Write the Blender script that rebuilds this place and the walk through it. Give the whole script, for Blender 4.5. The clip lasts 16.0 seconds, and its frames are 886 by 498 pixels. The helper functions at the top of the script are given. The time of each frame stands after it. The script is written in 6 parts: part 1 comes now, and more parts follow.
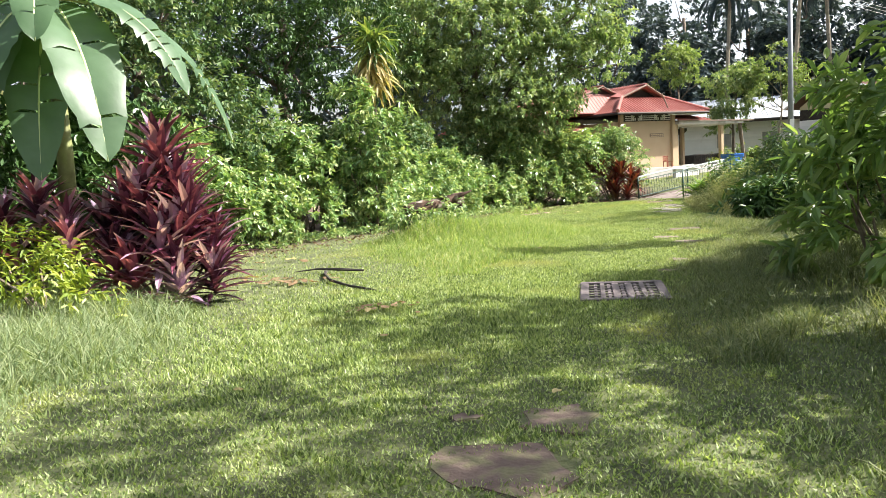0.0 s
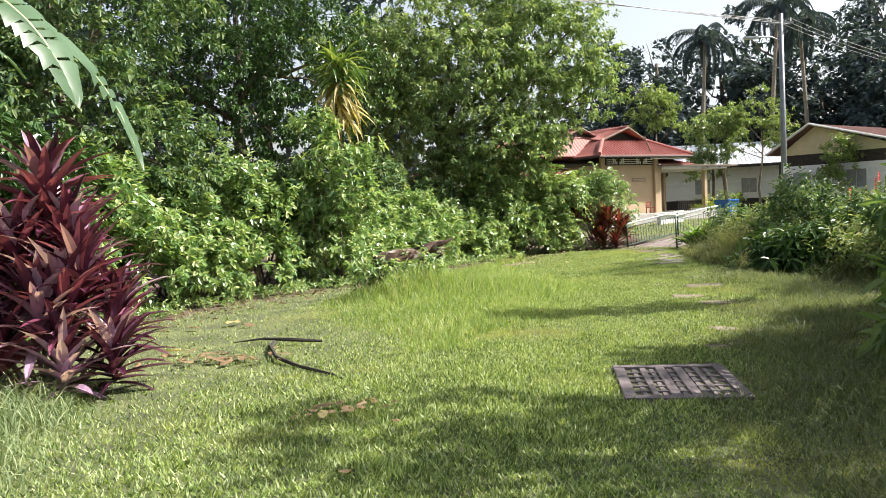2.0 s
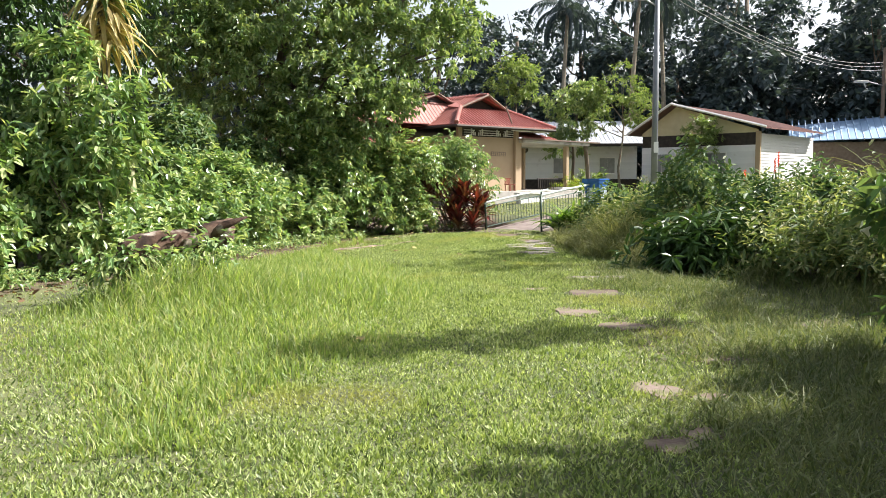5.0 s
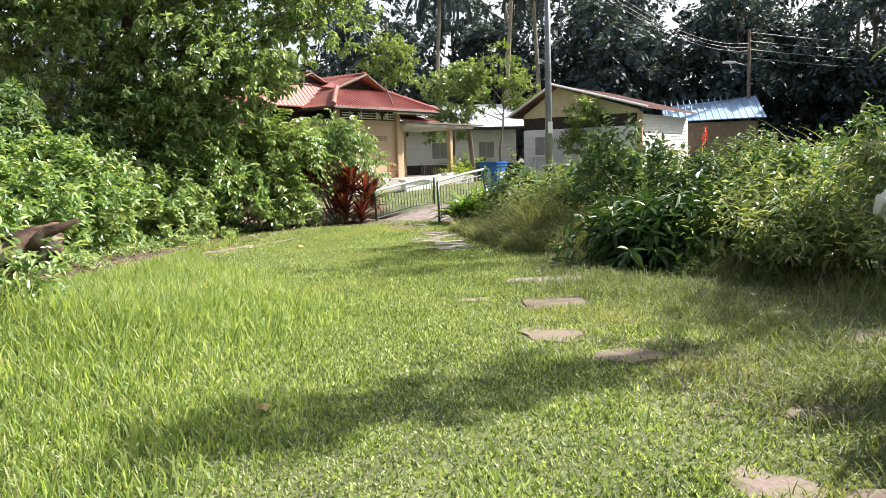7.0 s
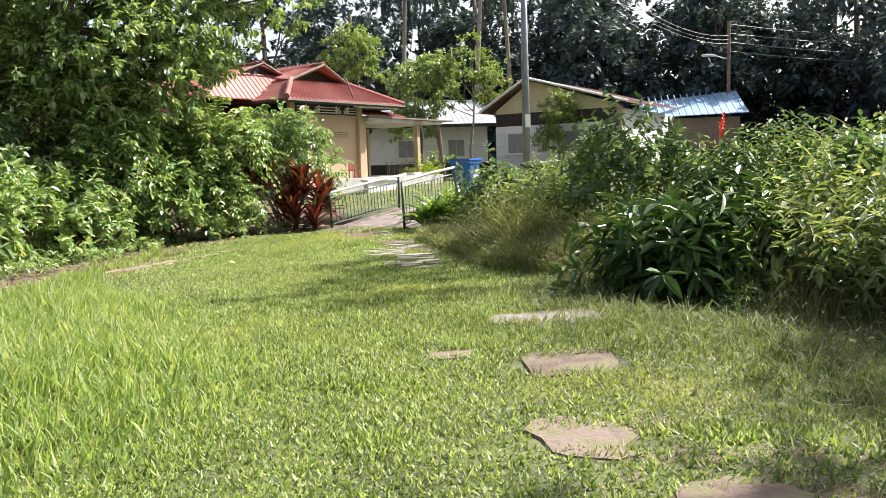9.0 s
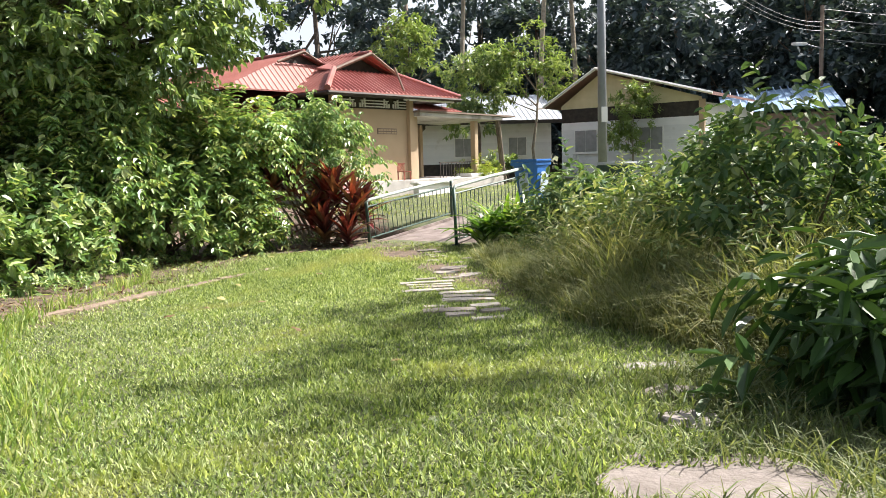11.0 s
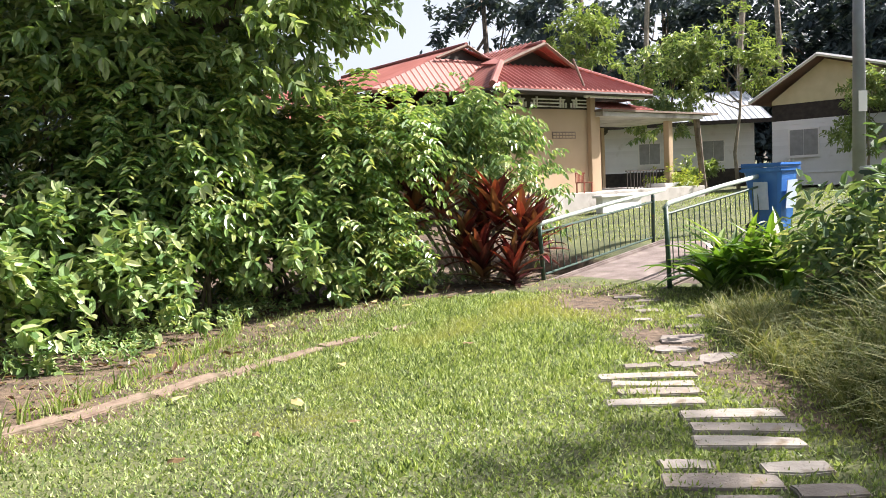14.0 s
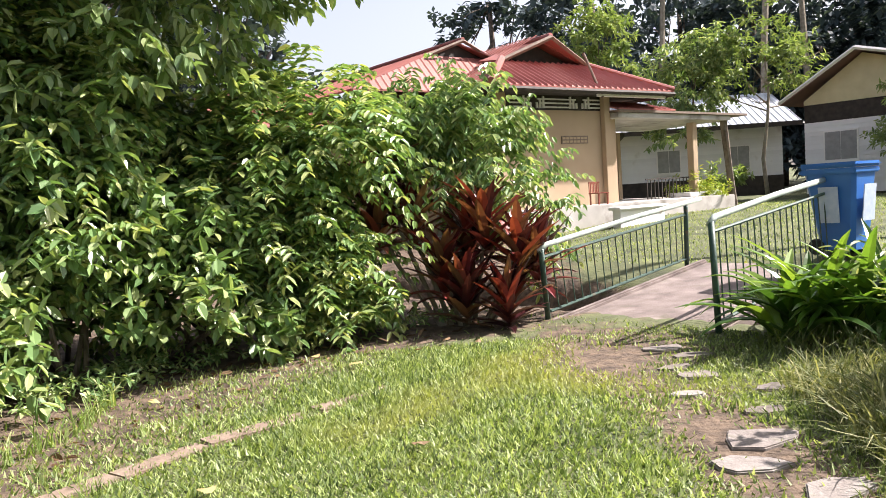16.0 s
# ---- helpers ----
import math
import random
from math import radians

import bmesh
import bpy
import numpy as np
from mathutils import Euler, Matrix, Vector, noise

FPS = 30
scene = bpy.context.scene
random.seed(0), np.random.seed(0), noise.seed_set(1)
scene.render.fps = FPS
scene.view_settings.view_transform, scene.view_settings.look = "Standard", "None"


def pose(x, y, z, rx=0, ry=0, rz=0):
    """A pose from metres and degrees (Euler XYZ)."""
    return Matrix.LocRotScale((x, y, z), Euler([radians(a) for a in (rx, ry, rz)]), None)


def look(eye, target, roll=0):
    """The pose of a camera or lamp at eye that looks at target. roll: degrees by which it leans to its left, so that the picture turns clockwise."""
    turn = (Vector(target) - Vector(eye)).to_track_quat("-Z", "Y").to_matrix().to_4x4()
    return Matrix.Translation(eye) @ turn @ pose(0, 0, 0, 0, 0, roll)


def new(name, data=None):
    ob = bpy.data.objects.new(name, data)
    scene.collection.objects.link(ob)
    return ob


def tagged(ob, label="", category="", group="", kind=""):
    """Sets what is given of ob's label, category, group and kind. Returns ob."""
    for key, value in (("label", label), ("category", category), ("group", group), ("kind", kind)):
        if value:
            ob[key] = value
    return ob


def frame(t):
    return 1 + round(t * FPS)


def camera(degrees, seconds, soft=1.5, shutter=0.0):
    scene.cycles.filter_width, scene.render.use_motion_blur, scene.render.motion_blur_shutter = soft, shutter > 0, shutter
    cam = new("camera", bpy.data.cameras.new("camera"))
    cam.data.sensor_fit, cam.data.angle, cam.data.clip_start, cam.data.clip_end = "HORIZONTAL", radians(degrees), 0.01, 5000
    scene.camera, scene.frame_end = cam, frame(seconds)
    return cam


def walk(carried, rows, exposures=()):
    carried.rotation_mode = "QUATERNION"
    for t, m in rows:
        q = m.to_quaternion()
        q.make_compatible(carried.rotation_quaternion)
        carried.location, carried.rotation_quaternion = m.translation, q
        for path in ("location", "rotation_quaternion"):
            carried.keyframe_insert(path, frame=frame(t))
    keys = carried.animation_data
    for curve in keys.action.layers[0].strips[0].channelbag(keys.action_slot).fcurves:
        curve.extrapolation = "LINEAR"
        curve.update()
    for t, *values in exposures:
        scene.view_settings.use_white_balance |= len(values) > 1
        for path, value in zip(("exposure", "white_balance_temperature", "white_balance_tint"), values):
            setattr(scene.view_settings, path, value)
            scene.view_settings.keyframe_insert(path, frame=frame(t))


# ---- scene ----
cam = camera(58.0, 16.0, soft=0.85)
PATH = [
    (0, (1.079, -0.612, 1.683), (1.033, 1.377, 1.476), -3.0),
    (0.5, (0.959, 0.087, 1.687), (0.887, 2.078, 1.518), -2.5),
    (1, (0.82, 0.696, 1.69), (0.764, 2.693, 1.594), -2.2),
    (1.5, (0.812, 1.419, 1.677), (0.736, 3.415, 1.574), -2.4),
    (2, (0.846, 2.174, 1.67), (0.888, 4.172, 1.57), -2.5),
    (2.5, (0.892, 2.768, 1.666), (1.097, 4.755, 1.568), -2.2),
    (3, (1.042, 3.534, 1.7), (1.304, 5.516, 1.642), -1.6),
    (3.2, (1.082, 3.842, 1.699), (1.41, 5.813, 1.628), -1.6),
    (5.3, (1.852, 7.101, 1.585), (2.252, 9.052, 1.4), -0.2),
    (5.5, (1.855, 7.328, 1.596), (2.254, 9.279, 1.408), 0.1),
    (6, (1.864, 8.024, 1.582), (2.426, 9.935, 1.408), 0.8),
    (6.5, (1.845, 8.704, 1.543), (2.601, 10.549, 1.386), 0.9),
    (7, (1.891, 9.423, 1.519), (2.601, 11.28, 1.309), -1.5),
    (7.5, (2.087, 10.097, 1.491), (2.791, 11.957, 1.28), -2.5),
    (8, (2.422, 10.796, 1.456), (3.203, 12.622, 1.219), -2.3),
    (8.5, (2.72, 11.517, 1.468), (3.509, 13.342, 1.246), -2.0),
    (9, (3.01, 12.099, 1.438), (3.791, 13.928, 1.227), -1.8),
    (9.2, (3.121, 12.363, 1.454), (3.899, 14.193, 1.237), -1.7),
    (11.3, (4.492, 15.718, 1.528), (5.06, 17.625, 1.325), -1.7),
    (11.5, (4.565, 15.94, 1.546), (5.005, 17.882, 1.355), -2.1),
    (12, (4.787, 16.683, 1.515), (5.112, 18.647, 1.32), -2.6),
    (12.5, (4.997, 17.376, 1.513), (5.297, 19.344, 1.327), -2.4),
    (13, (5.108, 18.097, 1.506), (5.365, 20.072, 1.328), -2.7),
    (13.5, (5.251, 18.802, 1.521), (5.488, 20.78, 1.346), -2.6),
    (14, (5.333, 19.476, 1.505), (5.565, 21.455, 1.338), -2.7),
    (14.5, (5.575, 20.129, 1.483), (5.799, 22.11, 1.332), -3.4),
    (15, (5.753, 20.824, 1.46), (5.891, 22.815, 1.324), -3.4),
    (15.5, (5.976, 21.493, 1.449), (6.129, 23.482, 1.306), -3.3),
    (16, (6.138, 22.144, 1.446), (6.335, 24.13, 1.316), -3.6),
]
walk(cam, [(t, look(e, g, r)) for t, e, g, r in PATH], [(0, 1.65, 6500, 10), (0.6, 1.52, 6500, 10), (1.5, 1.38, 6500, 11), (3.2, 1.36, 6500, 11), (5.5, 1.42, 6500, 12), (12, 1.48, 6500, 13), (16, 1.48, 6500, 18)])

# ---- light ----
SUN_AZ, SUN_EL = 84.0, 45.0          # degrees clockwise from +y, and above the horizon
world = bpy.data.worlds.new("world")
scene.world = world
world.use_nodes = True
wn = world.node_tree.nodes
sky = wn.new("ShaderNodeTexSky")
sky.sky_type, sky.sun_disc = "NISHITA", False
sky.sun_elevation, sky.sun_rotation = radians(SUN_EL), radians(SUN_AZ)
sky.air_density, sky.dust_density = 1.0, 3.0
wn["Background"].inputs["Strength"].default_value = 0.09
veil = wn.new("ShaderNodeHueSaturation")             # thin white haze takes the blue out of the sky
veil.inputs["Saturation"].default_value = 0.5
world.node_tree.links.new(sky.outputs[0], veil.inputs["Color"])
world.node_tree.links.new(veil.outputs[0], wn["Background"].inputs["Color"])
lamp = bpy.data.lights.new("sun", "SUN")
lamp.energy, lamp.angle, lamp.color = 5.0, radians(0.6), (1.0, 0.95, 0.88)
sun = new("sun", lamp)
to_sun = Vector((math.sin(radians(SUN_AZ)) * math.cos(radians(SUN_EL)), math.cos(radians(SUN_AZ)) * math.cos(radians(SUN_EL)), math.sin(radians(SUN_EL))))
sun.matrix_world = look(to_sun * 60, (0, 0, 0))

# ---- materials ----
def mat(name, ramp, rough=0.6, scale=4.0, bump=0.0, bump_scale=30.0, metal=0.0, trans=0.0, island=0.0, spec=0.5, stain=None, detail=6.0, obrand=0.0, sheet=None):
    """ramp: two or three colours mixed by noise; island: share of random by loose piece; trans: light let through."""
    m = bpy.data.materials.new(name)
    m.use_nodes = True
    nt, N, L = m.node_tree, m.node_tree.nodes, m.node_tree.links
    p = N["Principled BSDF"]
    tc = N.new("ShaderNodeTexCoord")
    nz = N.new("ShaderNodeTexNoise")
    nz.inputs["Scale"].default_value, nz.inputs["Detail"].default_value = scale, detail
    L.new(tc.outputs["Object"], nz.inputs["Vector"])
    fac = nz.outputs["Fac"]
    if island or obrand:
        if island:
            src = N.new("ShaderNodeNewGeometry").outputs["Random Per Island"]
        else:
            src = N.new("ShaderNodeObjectInfo").outputs["Random"]
        mx = N.new("ShaderNodeMix")
        mx.inputs[0].default_value = island or obrand
        L.new(fac, mx.inputs[2]); L.new(src, mx.inputs[3])
        fac = mx.outputs[0]
    cr = N.new("ShaderNodeValToRGB")
    els = cr.color_ramp.elements
    lo, hi = (0.3, 0.7) if not island else (0.1, 0.9)
    els[0].position, els[0].color = lo, (*ramp[0], 1)
    els[1].position, els[1].color = hi, (*ramp[-1], 1)
    for i, c in enumerate(ramp[1:-1]):
        els.new(lo + (hi - lo) * (i + 1) / (len(ramp) - 1)).color = (*c, 1)
    L.new(fac, cr.inputs[0])
    col = cr.outputs[0]
    if stain:
        n2 = N.new("ShaderNodeTexNoise")
        n2.inputs["Scale"].default_value, n2.inputs["Detail"].default_value = stain[1], 8.0
        L.new(tc.outputs["Object"], n2.inputs["Vector"])
        r2 = N.new("ShaderNodeValToRGB")
        r2.color_ramp.elements[0].position, r2.color_ramp.elements[1].position = stain[2], stain[2] + 0.15
        L.new(n2.outputs["Fac"], r2.inputs[0])
        m2 = N.new("ShaderNodeMix")
        m2.data_type = "RGBA"
        m2.inputs[7].default_value = (*stain[0], 1)
        L.new(r2.outputs[0], m2.inputs[0]); L.new(col, m2.inputs[6])
        col = m2.outputs[2]
    L.new(col, p.inputs["Base Color"])
    p.inputs["Roughness"].default_value, p.inputs["Metallic"].default_value = rough, metal
    p.inputs["Specular IOR Level"].default_value = spec
    if bump:
        n3 = N.new("ShaderNodeTexNoise")
        n3.inputs["Scale"].default_value, n3.inputs["Detail"].default_value = bump_scale, 8.0
        L.new(tc.outputs["Object"], n3.inputs["Vector"])
        b = N.new("ShaderNodeBump")
        b.inputs["Strength"].default_value, b.inputs["Distance"].default_value = bump, 0.02
        L.new(n3.outputs["Fac"], b.inputs["Height"]); L.new(b.outputs[0], p.inputs["Normal"])
    if trans:
        t = N.new("ShaderNodeBsdfTranslucent")
        g = N.new("ShaderNodeMix")
        g.data_type, g.blend_type = "RGBA", "MULTIPLY"
        g.inputs[0].default_value = 1.0
        g.inputs[7].default_value = (1.5, 1.5, 0.7, 1)
        L.new(col, g.inputs[6]); L.new(g.outputs[2], t.inputs["Color"])
        s = N.new("ShaderNodeMixShader")
        s.inputs[0].default_value = trans
        L.new(p.outputs[0], s.inputs[1]); L.new(t.outputs[0], s.inputs[2])
        L.new(s.outputs[0], N["Material Output"].inputs["Surface"])
    return m

# Palest blade tone paints in sun glints; the other tones vary by blade.
LAWN = mat("lawn_blades", [(0.0387, 0.0661, 0.0239), (0.1357, 0.1971, 0.0608), (0.281, 0.3572, 0.1191), (0.533, 0.5863, 0.3573)], 0.5, 1.3, trans=0.35, island=0.68, spec=0.35, stain=((0.32, 0.33, 0.12), 0.45, 0.55))
LEFTGRASS = mat("grey_green_grass", [(0.0978, 0.1495, 0.0625), (0.1955, 0.253, 0.125), (0.391, 0.4255, 0.2625)], 0.55, 0.8, trans=0.35, island=0.6, spec=0.3)
TALLGRASS = mat("tall_grass", [(0.0999, 0.1619, 0.0491), (0.2131, 0.3009, 0.0901), (0.4527, 0.451, 0.2618)], 0.5, 0.6, trans=0.45, island=0.6, spec=0.3)
WILDGRASS = mat("wild_grass", [(0.0665, 0.1024, 0.0374), (0.1332, 0.1655, 0.0707), (0.2797, 0.2916, 0.1661)], 0.6, 0.7, trans=0.35, island=0.6, spec=0.3)
DRYGRASS = mat("half_dry_grass", [(0.0736, 0.11, 0.035), (0.184, 0.2, 0.075), (0.3864, 0.37, 0.19)], 0.6, 0.7, trans=0.3, island=0.6, spec=0.3)
HEDGE = mat("hedge_leaf", [(0.0816, 0.161, 0.0614), (0.1905, 0.2962, 0.1105), (0.449, 0.4894, 0.2456)], 0.3, 0.6, trans=0.3, island=0.7)
TREELEAF = mat("tree_leaf", [(0.0942, 0.1614, 0.0715), (0.1881, 0.2719, 0.1071), (0.3763, 0.4248, 0.2145)], 0.3, 0.4, trans=0.34, island=0.7)
PINNATE = mat("pinnate_leaf", [(0.0888, 0.1795, 0.0608), (0.1935, 0.2993, 0.098), (0.5162, 0.5235, 0.2176)], 0.3, 0.7, trans=0.28, island=0.65)
# Dark leaf green, lowered further for shade on the ginger and back shrubs.
DARKLEAF = mat("dark_leaf", [(0.0267, 0.0642, 0.0222), (0.0535, 0.107, 0.0295), (0.0855, 0.1498, 0.0441)], 0.35, 0.7, trans=0.1, island=0.7, spec=0.25)
SHRUBLEAF = mat("shrub_leaf", [(0.0495, 0.0994, 0.0471), (0.099, 0.1694, 0.0707), (0.22, 0.263, 0.1256)], 0.55, 0.6, trans=0.28, island=0.7, spec=0.25)
LIMELEAF = mat("lime_leaf", [(0.119, 0.19, 0.028), (0.238, 0.304, 0.042), (0.357, 0.38, 0.084)], 0.45, 1.0, trans=0.35, island=0.7)
# Blue-grey shift paints distance haze into the forest and palm leaf colour.
HAZYLEAF = mat("hazy_far_leaf", [(0.0342, 0.0547, 0.0648), (0.0581, 0.0874, 0.095), (0.0889, 0.1216, 0.1242)], 0.6, 0.1, trans=0.12, island=0.6, spec=0.25)
YOUNGLEAF = mat("young_leaf", [(0.0898, 0.1496, 0.048), (0.1696, 0.2394, 0.072), (0.2793, 0.3292, 0.144)], 0.45, 0.3, trans=0.35, island=0.6)
REDLEAF = mat("cordyline_leaf", [(0.0555, 0.016, 0.0374), (0.1479, 0.0359, 0.0706), (0.2958, 0.0864, 0.1452), (0.4437, 0.2926, 0.4151)], 0.3, 1.2, trans=0.25, obrand=0.75)
RUSTLEAF = mat("rusty_cordyline_leaf", [(0.0478, 0.0122, 0.0143), (0.1502, 0.0224, 0.0229), (0.2867, 0.051, 0.0358), (0.1638, 0.0816, 0.0429)], 0.38, 1.2, trans=0.14, obrand=0.75)
BANANA = mat("banana_leaf", [(0.054, 0.1069, 0.0468), (0.0864, 0.1544, 0.0761), (0.1188, 0.196, 0.1112)], 0.4, 1.5, trans=0.35, bump=0.15, bump_scale=12)
MIDRIB = mat("midrib", [(0.4, 0.45, 0.2), (0.5, 0.55, 0.28)], 0.5, 4)
DRYLEAF = mat("dry_leaf", [(0.0525, 0.0245, 0.0104), (0.12, 0.063, 0.0273), (0.24, 0.161, 0.0845)], 0.7, 3.0, trans=0.2, island=0.7)
STRAW = mat("straw_leaf", [(0.3, 0.24, 0.1), (0.5, 0.42, 0.2)], 0.7, 3.0, trans=0.25, obrand=0.7)
BARK = mat("bark", [(0.06, 0.045, 0.03), (0.13, 0.1, 0.075), (0.2, 0.17, 0.13)], 0.9, 6.0, bump=0.6, bump_scale=25)
PALEBARK = mat("pale_bark", [(0.2, 0.17, 0.12), (0.34, 0.3, 0.23)], 0.9, 6.0, bump=0.5, bump_scale=25)
DEADWOOD = mat("weathered_wood", [(0.018, 0.012, 0.009), (0.06, 0.036, 0.025), (0.13, 0.09, 0.065)], 0.95, 5.0, bump=1.0, bump_scale=14, spec=0.2, stain=((0.33, 0.29, 0.24), 4.5, 0.54))
PLANK = mat("weathered_plank", [(0.1825, 0.158, 0.1334), (0.2668, 0.2387, 0.2106), (0.3299, 0.3019, 0.2668)], 0.85, 7.0, bump=0.4, bump_scale=40, obrand=0.5, stain=((0.2, 0.16, 0.11), 9.0, 0.58))
STONE = mat("stepping_stone", [(0.1306, 0.1088, 0.092), (0.1958, 0.1686, 0.1506), (0.2611, 0.2394, 0.2175)], 0.9, 5.0, bump=0.5, bump_scale=30, obrand=0.4, stain=((0.13, 0.12, 0.07), 6.0, 0.6))
REDSTONE = mat("reddish_stone", [(0.093, 0.062, 0.0496), (0.1426, 0.1023, 0.0806), (0.186, 0.1426, 0.1178)], 0.9, 5.0, bump=0.5, bump_scale=30, obrand=0.4, stain=((0.13, 0.12, 0.06), 6.0, 0.46))
KERB = mat("earthy_kerb", [(0.136, 0.0935, 0.068), (0.2295, 0.17, 0.1275), (0.289, 0.2295, 0.1785)], 0.95, 4.0, bump=0.6, bump_scale=25, stain=((0.11, 0.09, 0.05), 4.0, 0.52))
CONCRETE = mat("concrete", [(0.104, 0.08, 0.0722), (0.168, 0.132, 0.1189), (0.24, 0.2, 0.1804)], 0.9, 3.0, bump=0.4, bump_scale=40, stain=((0.12, 0.1, 0.075), 2.5, 0.58))
MAUVE = mat("old_cover_concrete", [(0.0979, 0.0789, 0.0784), (0.1555, 0.1278, 0.1288)], 0.9, 6.0, bump=0.4, bump_scale=40, stain=((0.14, 0.12, 0.1), 5.0, 0.6))
# Near-black tone standing for the shade inside the drain cover's pits.
PIT = mat("shade_in_pits", [(0.03, 0.03, 0.02), (0.07, 0.06, 0.045)], 1.0, 9.0)
CREAM = mat("cream_wall", [(0.38, 0.2812, 0.1776), (0.4256, 0.3182, 0.2072)], 0.8, 1.5, bump=0.1, bump_scale=40, stain=((0.43, 0.33, 0.21), 0.8, 0.6))
WHITE = mat("white_paint", [(0.68, 0.67, 0.64), (0.78, 0.77, 0.75)], 0.7, 2.0, bump=0.1, stain=((0.55, 0.52, 0.47), 2.0, 0.62))
# Grey carries the porch fascia's shadow; blotches are dirt, shared with the plinth.
GREYWASH = mat("dirt_and_shade_whitewash", [(0.36, 0.34, 0.31), (0.5, 0.48, 0.45)], 0.85, 2.0, bump=0.2, stain=((0.22, 0.2, 0.17), 1.5, 0.55))
BOARD = mat("white_boards", [(0.62, 0.62, 0.62), (0.76, 0.76, 0.76)], 0.75, 3.0, island=0.4, stain=((0.48, 0.46, 0.43), 1.5, 0.6))
YELLOWBOARD = mat("pale_yellow_boards", [(0.48, 0.43, 0.26), (0.58, 0.52, 0.33)], 0.8, 2.0)
REDROOF = mat("red_roof_sheet", [(0.26, 0.075, 0.06), (0.35, 0.11, 0.09), (0.43, 0.2, 0.17)], 0.42, 0.9, spec=0.6, stain=((0.4, 0.16, 0.12), 1.2, 0.6))
# Second red tone, for the left slopes, rear roof and wing.
PINKROOF = mat("pinkish_roof_sheet", [(0.2218, 0.0673, 0.0501), (0.264, 0.0911, 0.0712), (0.2957, 0.1188, 0.1001)], 0.55, 0.9, spec=0.4)
BROWNROOF = mat("rusty_roof_sheet", [(0.12, 0.055, 0.045), (0.22, 0.1, 0.08)], 0.6, 1.0)
GREYROOF = mat("zinc_roof_sheet", [(0.42, 0.46, 0.5), (0.55, 0.58, 0.62)], 0.45, 1.0, metal=0.3)
BLUEROOF = mat("pale_blue_roof_sheet", [(0.2, 0.32, 0.48), (0.28, 0.4, 0.56)], 0.45, 0.6)
# Dark tone for timber; it also stands for shade in the gable gap.
DARK = mat("dark_timber_and_shade", [(0.02, 0.016, 0.013), (0.05, 0.04, 0.032)], 0.8, 5.0)
BROWN = mat("brown_timber", [(0.14, 0.1, 0.075), (0.22, 0.17, 0.13)], 0.8, 5.0, bump=0.3)
GREYPAINT = mat("grey_shutter", [(0.22, 0.22, 0.22), (0.3, 0.3, 0.3)], 0.7, 5.0)
GREENIRON = mat("green_painted_iron", [(0.02, 0.05, 0.04), (0.04, 0.09, 0.065)], 0.5, 12.0, bump=0.15, stain=((0.16, 0.09, 0.05), 10.0, 0.6))
PALEPIPE = mat("faded_green_pipe", [(0.28, 0.35, 0.3), (0.44, 0.5, 0.44)], 0.55, 9.0, bump=0.1, stain=((0.25, 0.17, 0.1), 10.0, 0.63))
BLUE = mat("blue_plastic", [(0.03, 0.14, 0.42), (0.045, 0.18, 0.5)], 0.42, 3.0, bump=0.05)
LABEL = mat("faded_sticker", [(0.42, 0.52, 0.66), (0.55, 0.62, 0.72)], 0.6, 14.0)
RUBBER = mat("black_rubber", [(0.02, 0.02, 0.02), (0.035, 0.035, 0.035)], 0.8, 10)
GREENBIN = mat("dark_green_plastic", [(0.02, 0.05, 0.04), (0.03, 0.07, 0.05)], 0.45, 4)
GREYLID = mat("grey_plastic", [(0.4, 0.43, 0.44), (0.5, 0.52, 0.53)], 0.5, 4)
GALV = mat("galvanised_pole", [(0.18, 0.1922, 0.208), (0.252, 0.2666, 0.286)], 0.5, 3.0, metal=0.5)
CABLE = mat("cable", [(0.2, 0.2, 0.2), (0.28, 0.28, 0.28)], 0.6, 3.0)
REDWOOD = mat("varnished_red_wood", [(0.2, 0.05, 0.03), (0.28, 0.08, 0.05)], 0.5, 6.0)
FLOWER = mat("red_flower", [(0.6, 0.03, 0.02), (0.7, 0.08, 0.04)], 0.5, 3.0, trans=0.3)

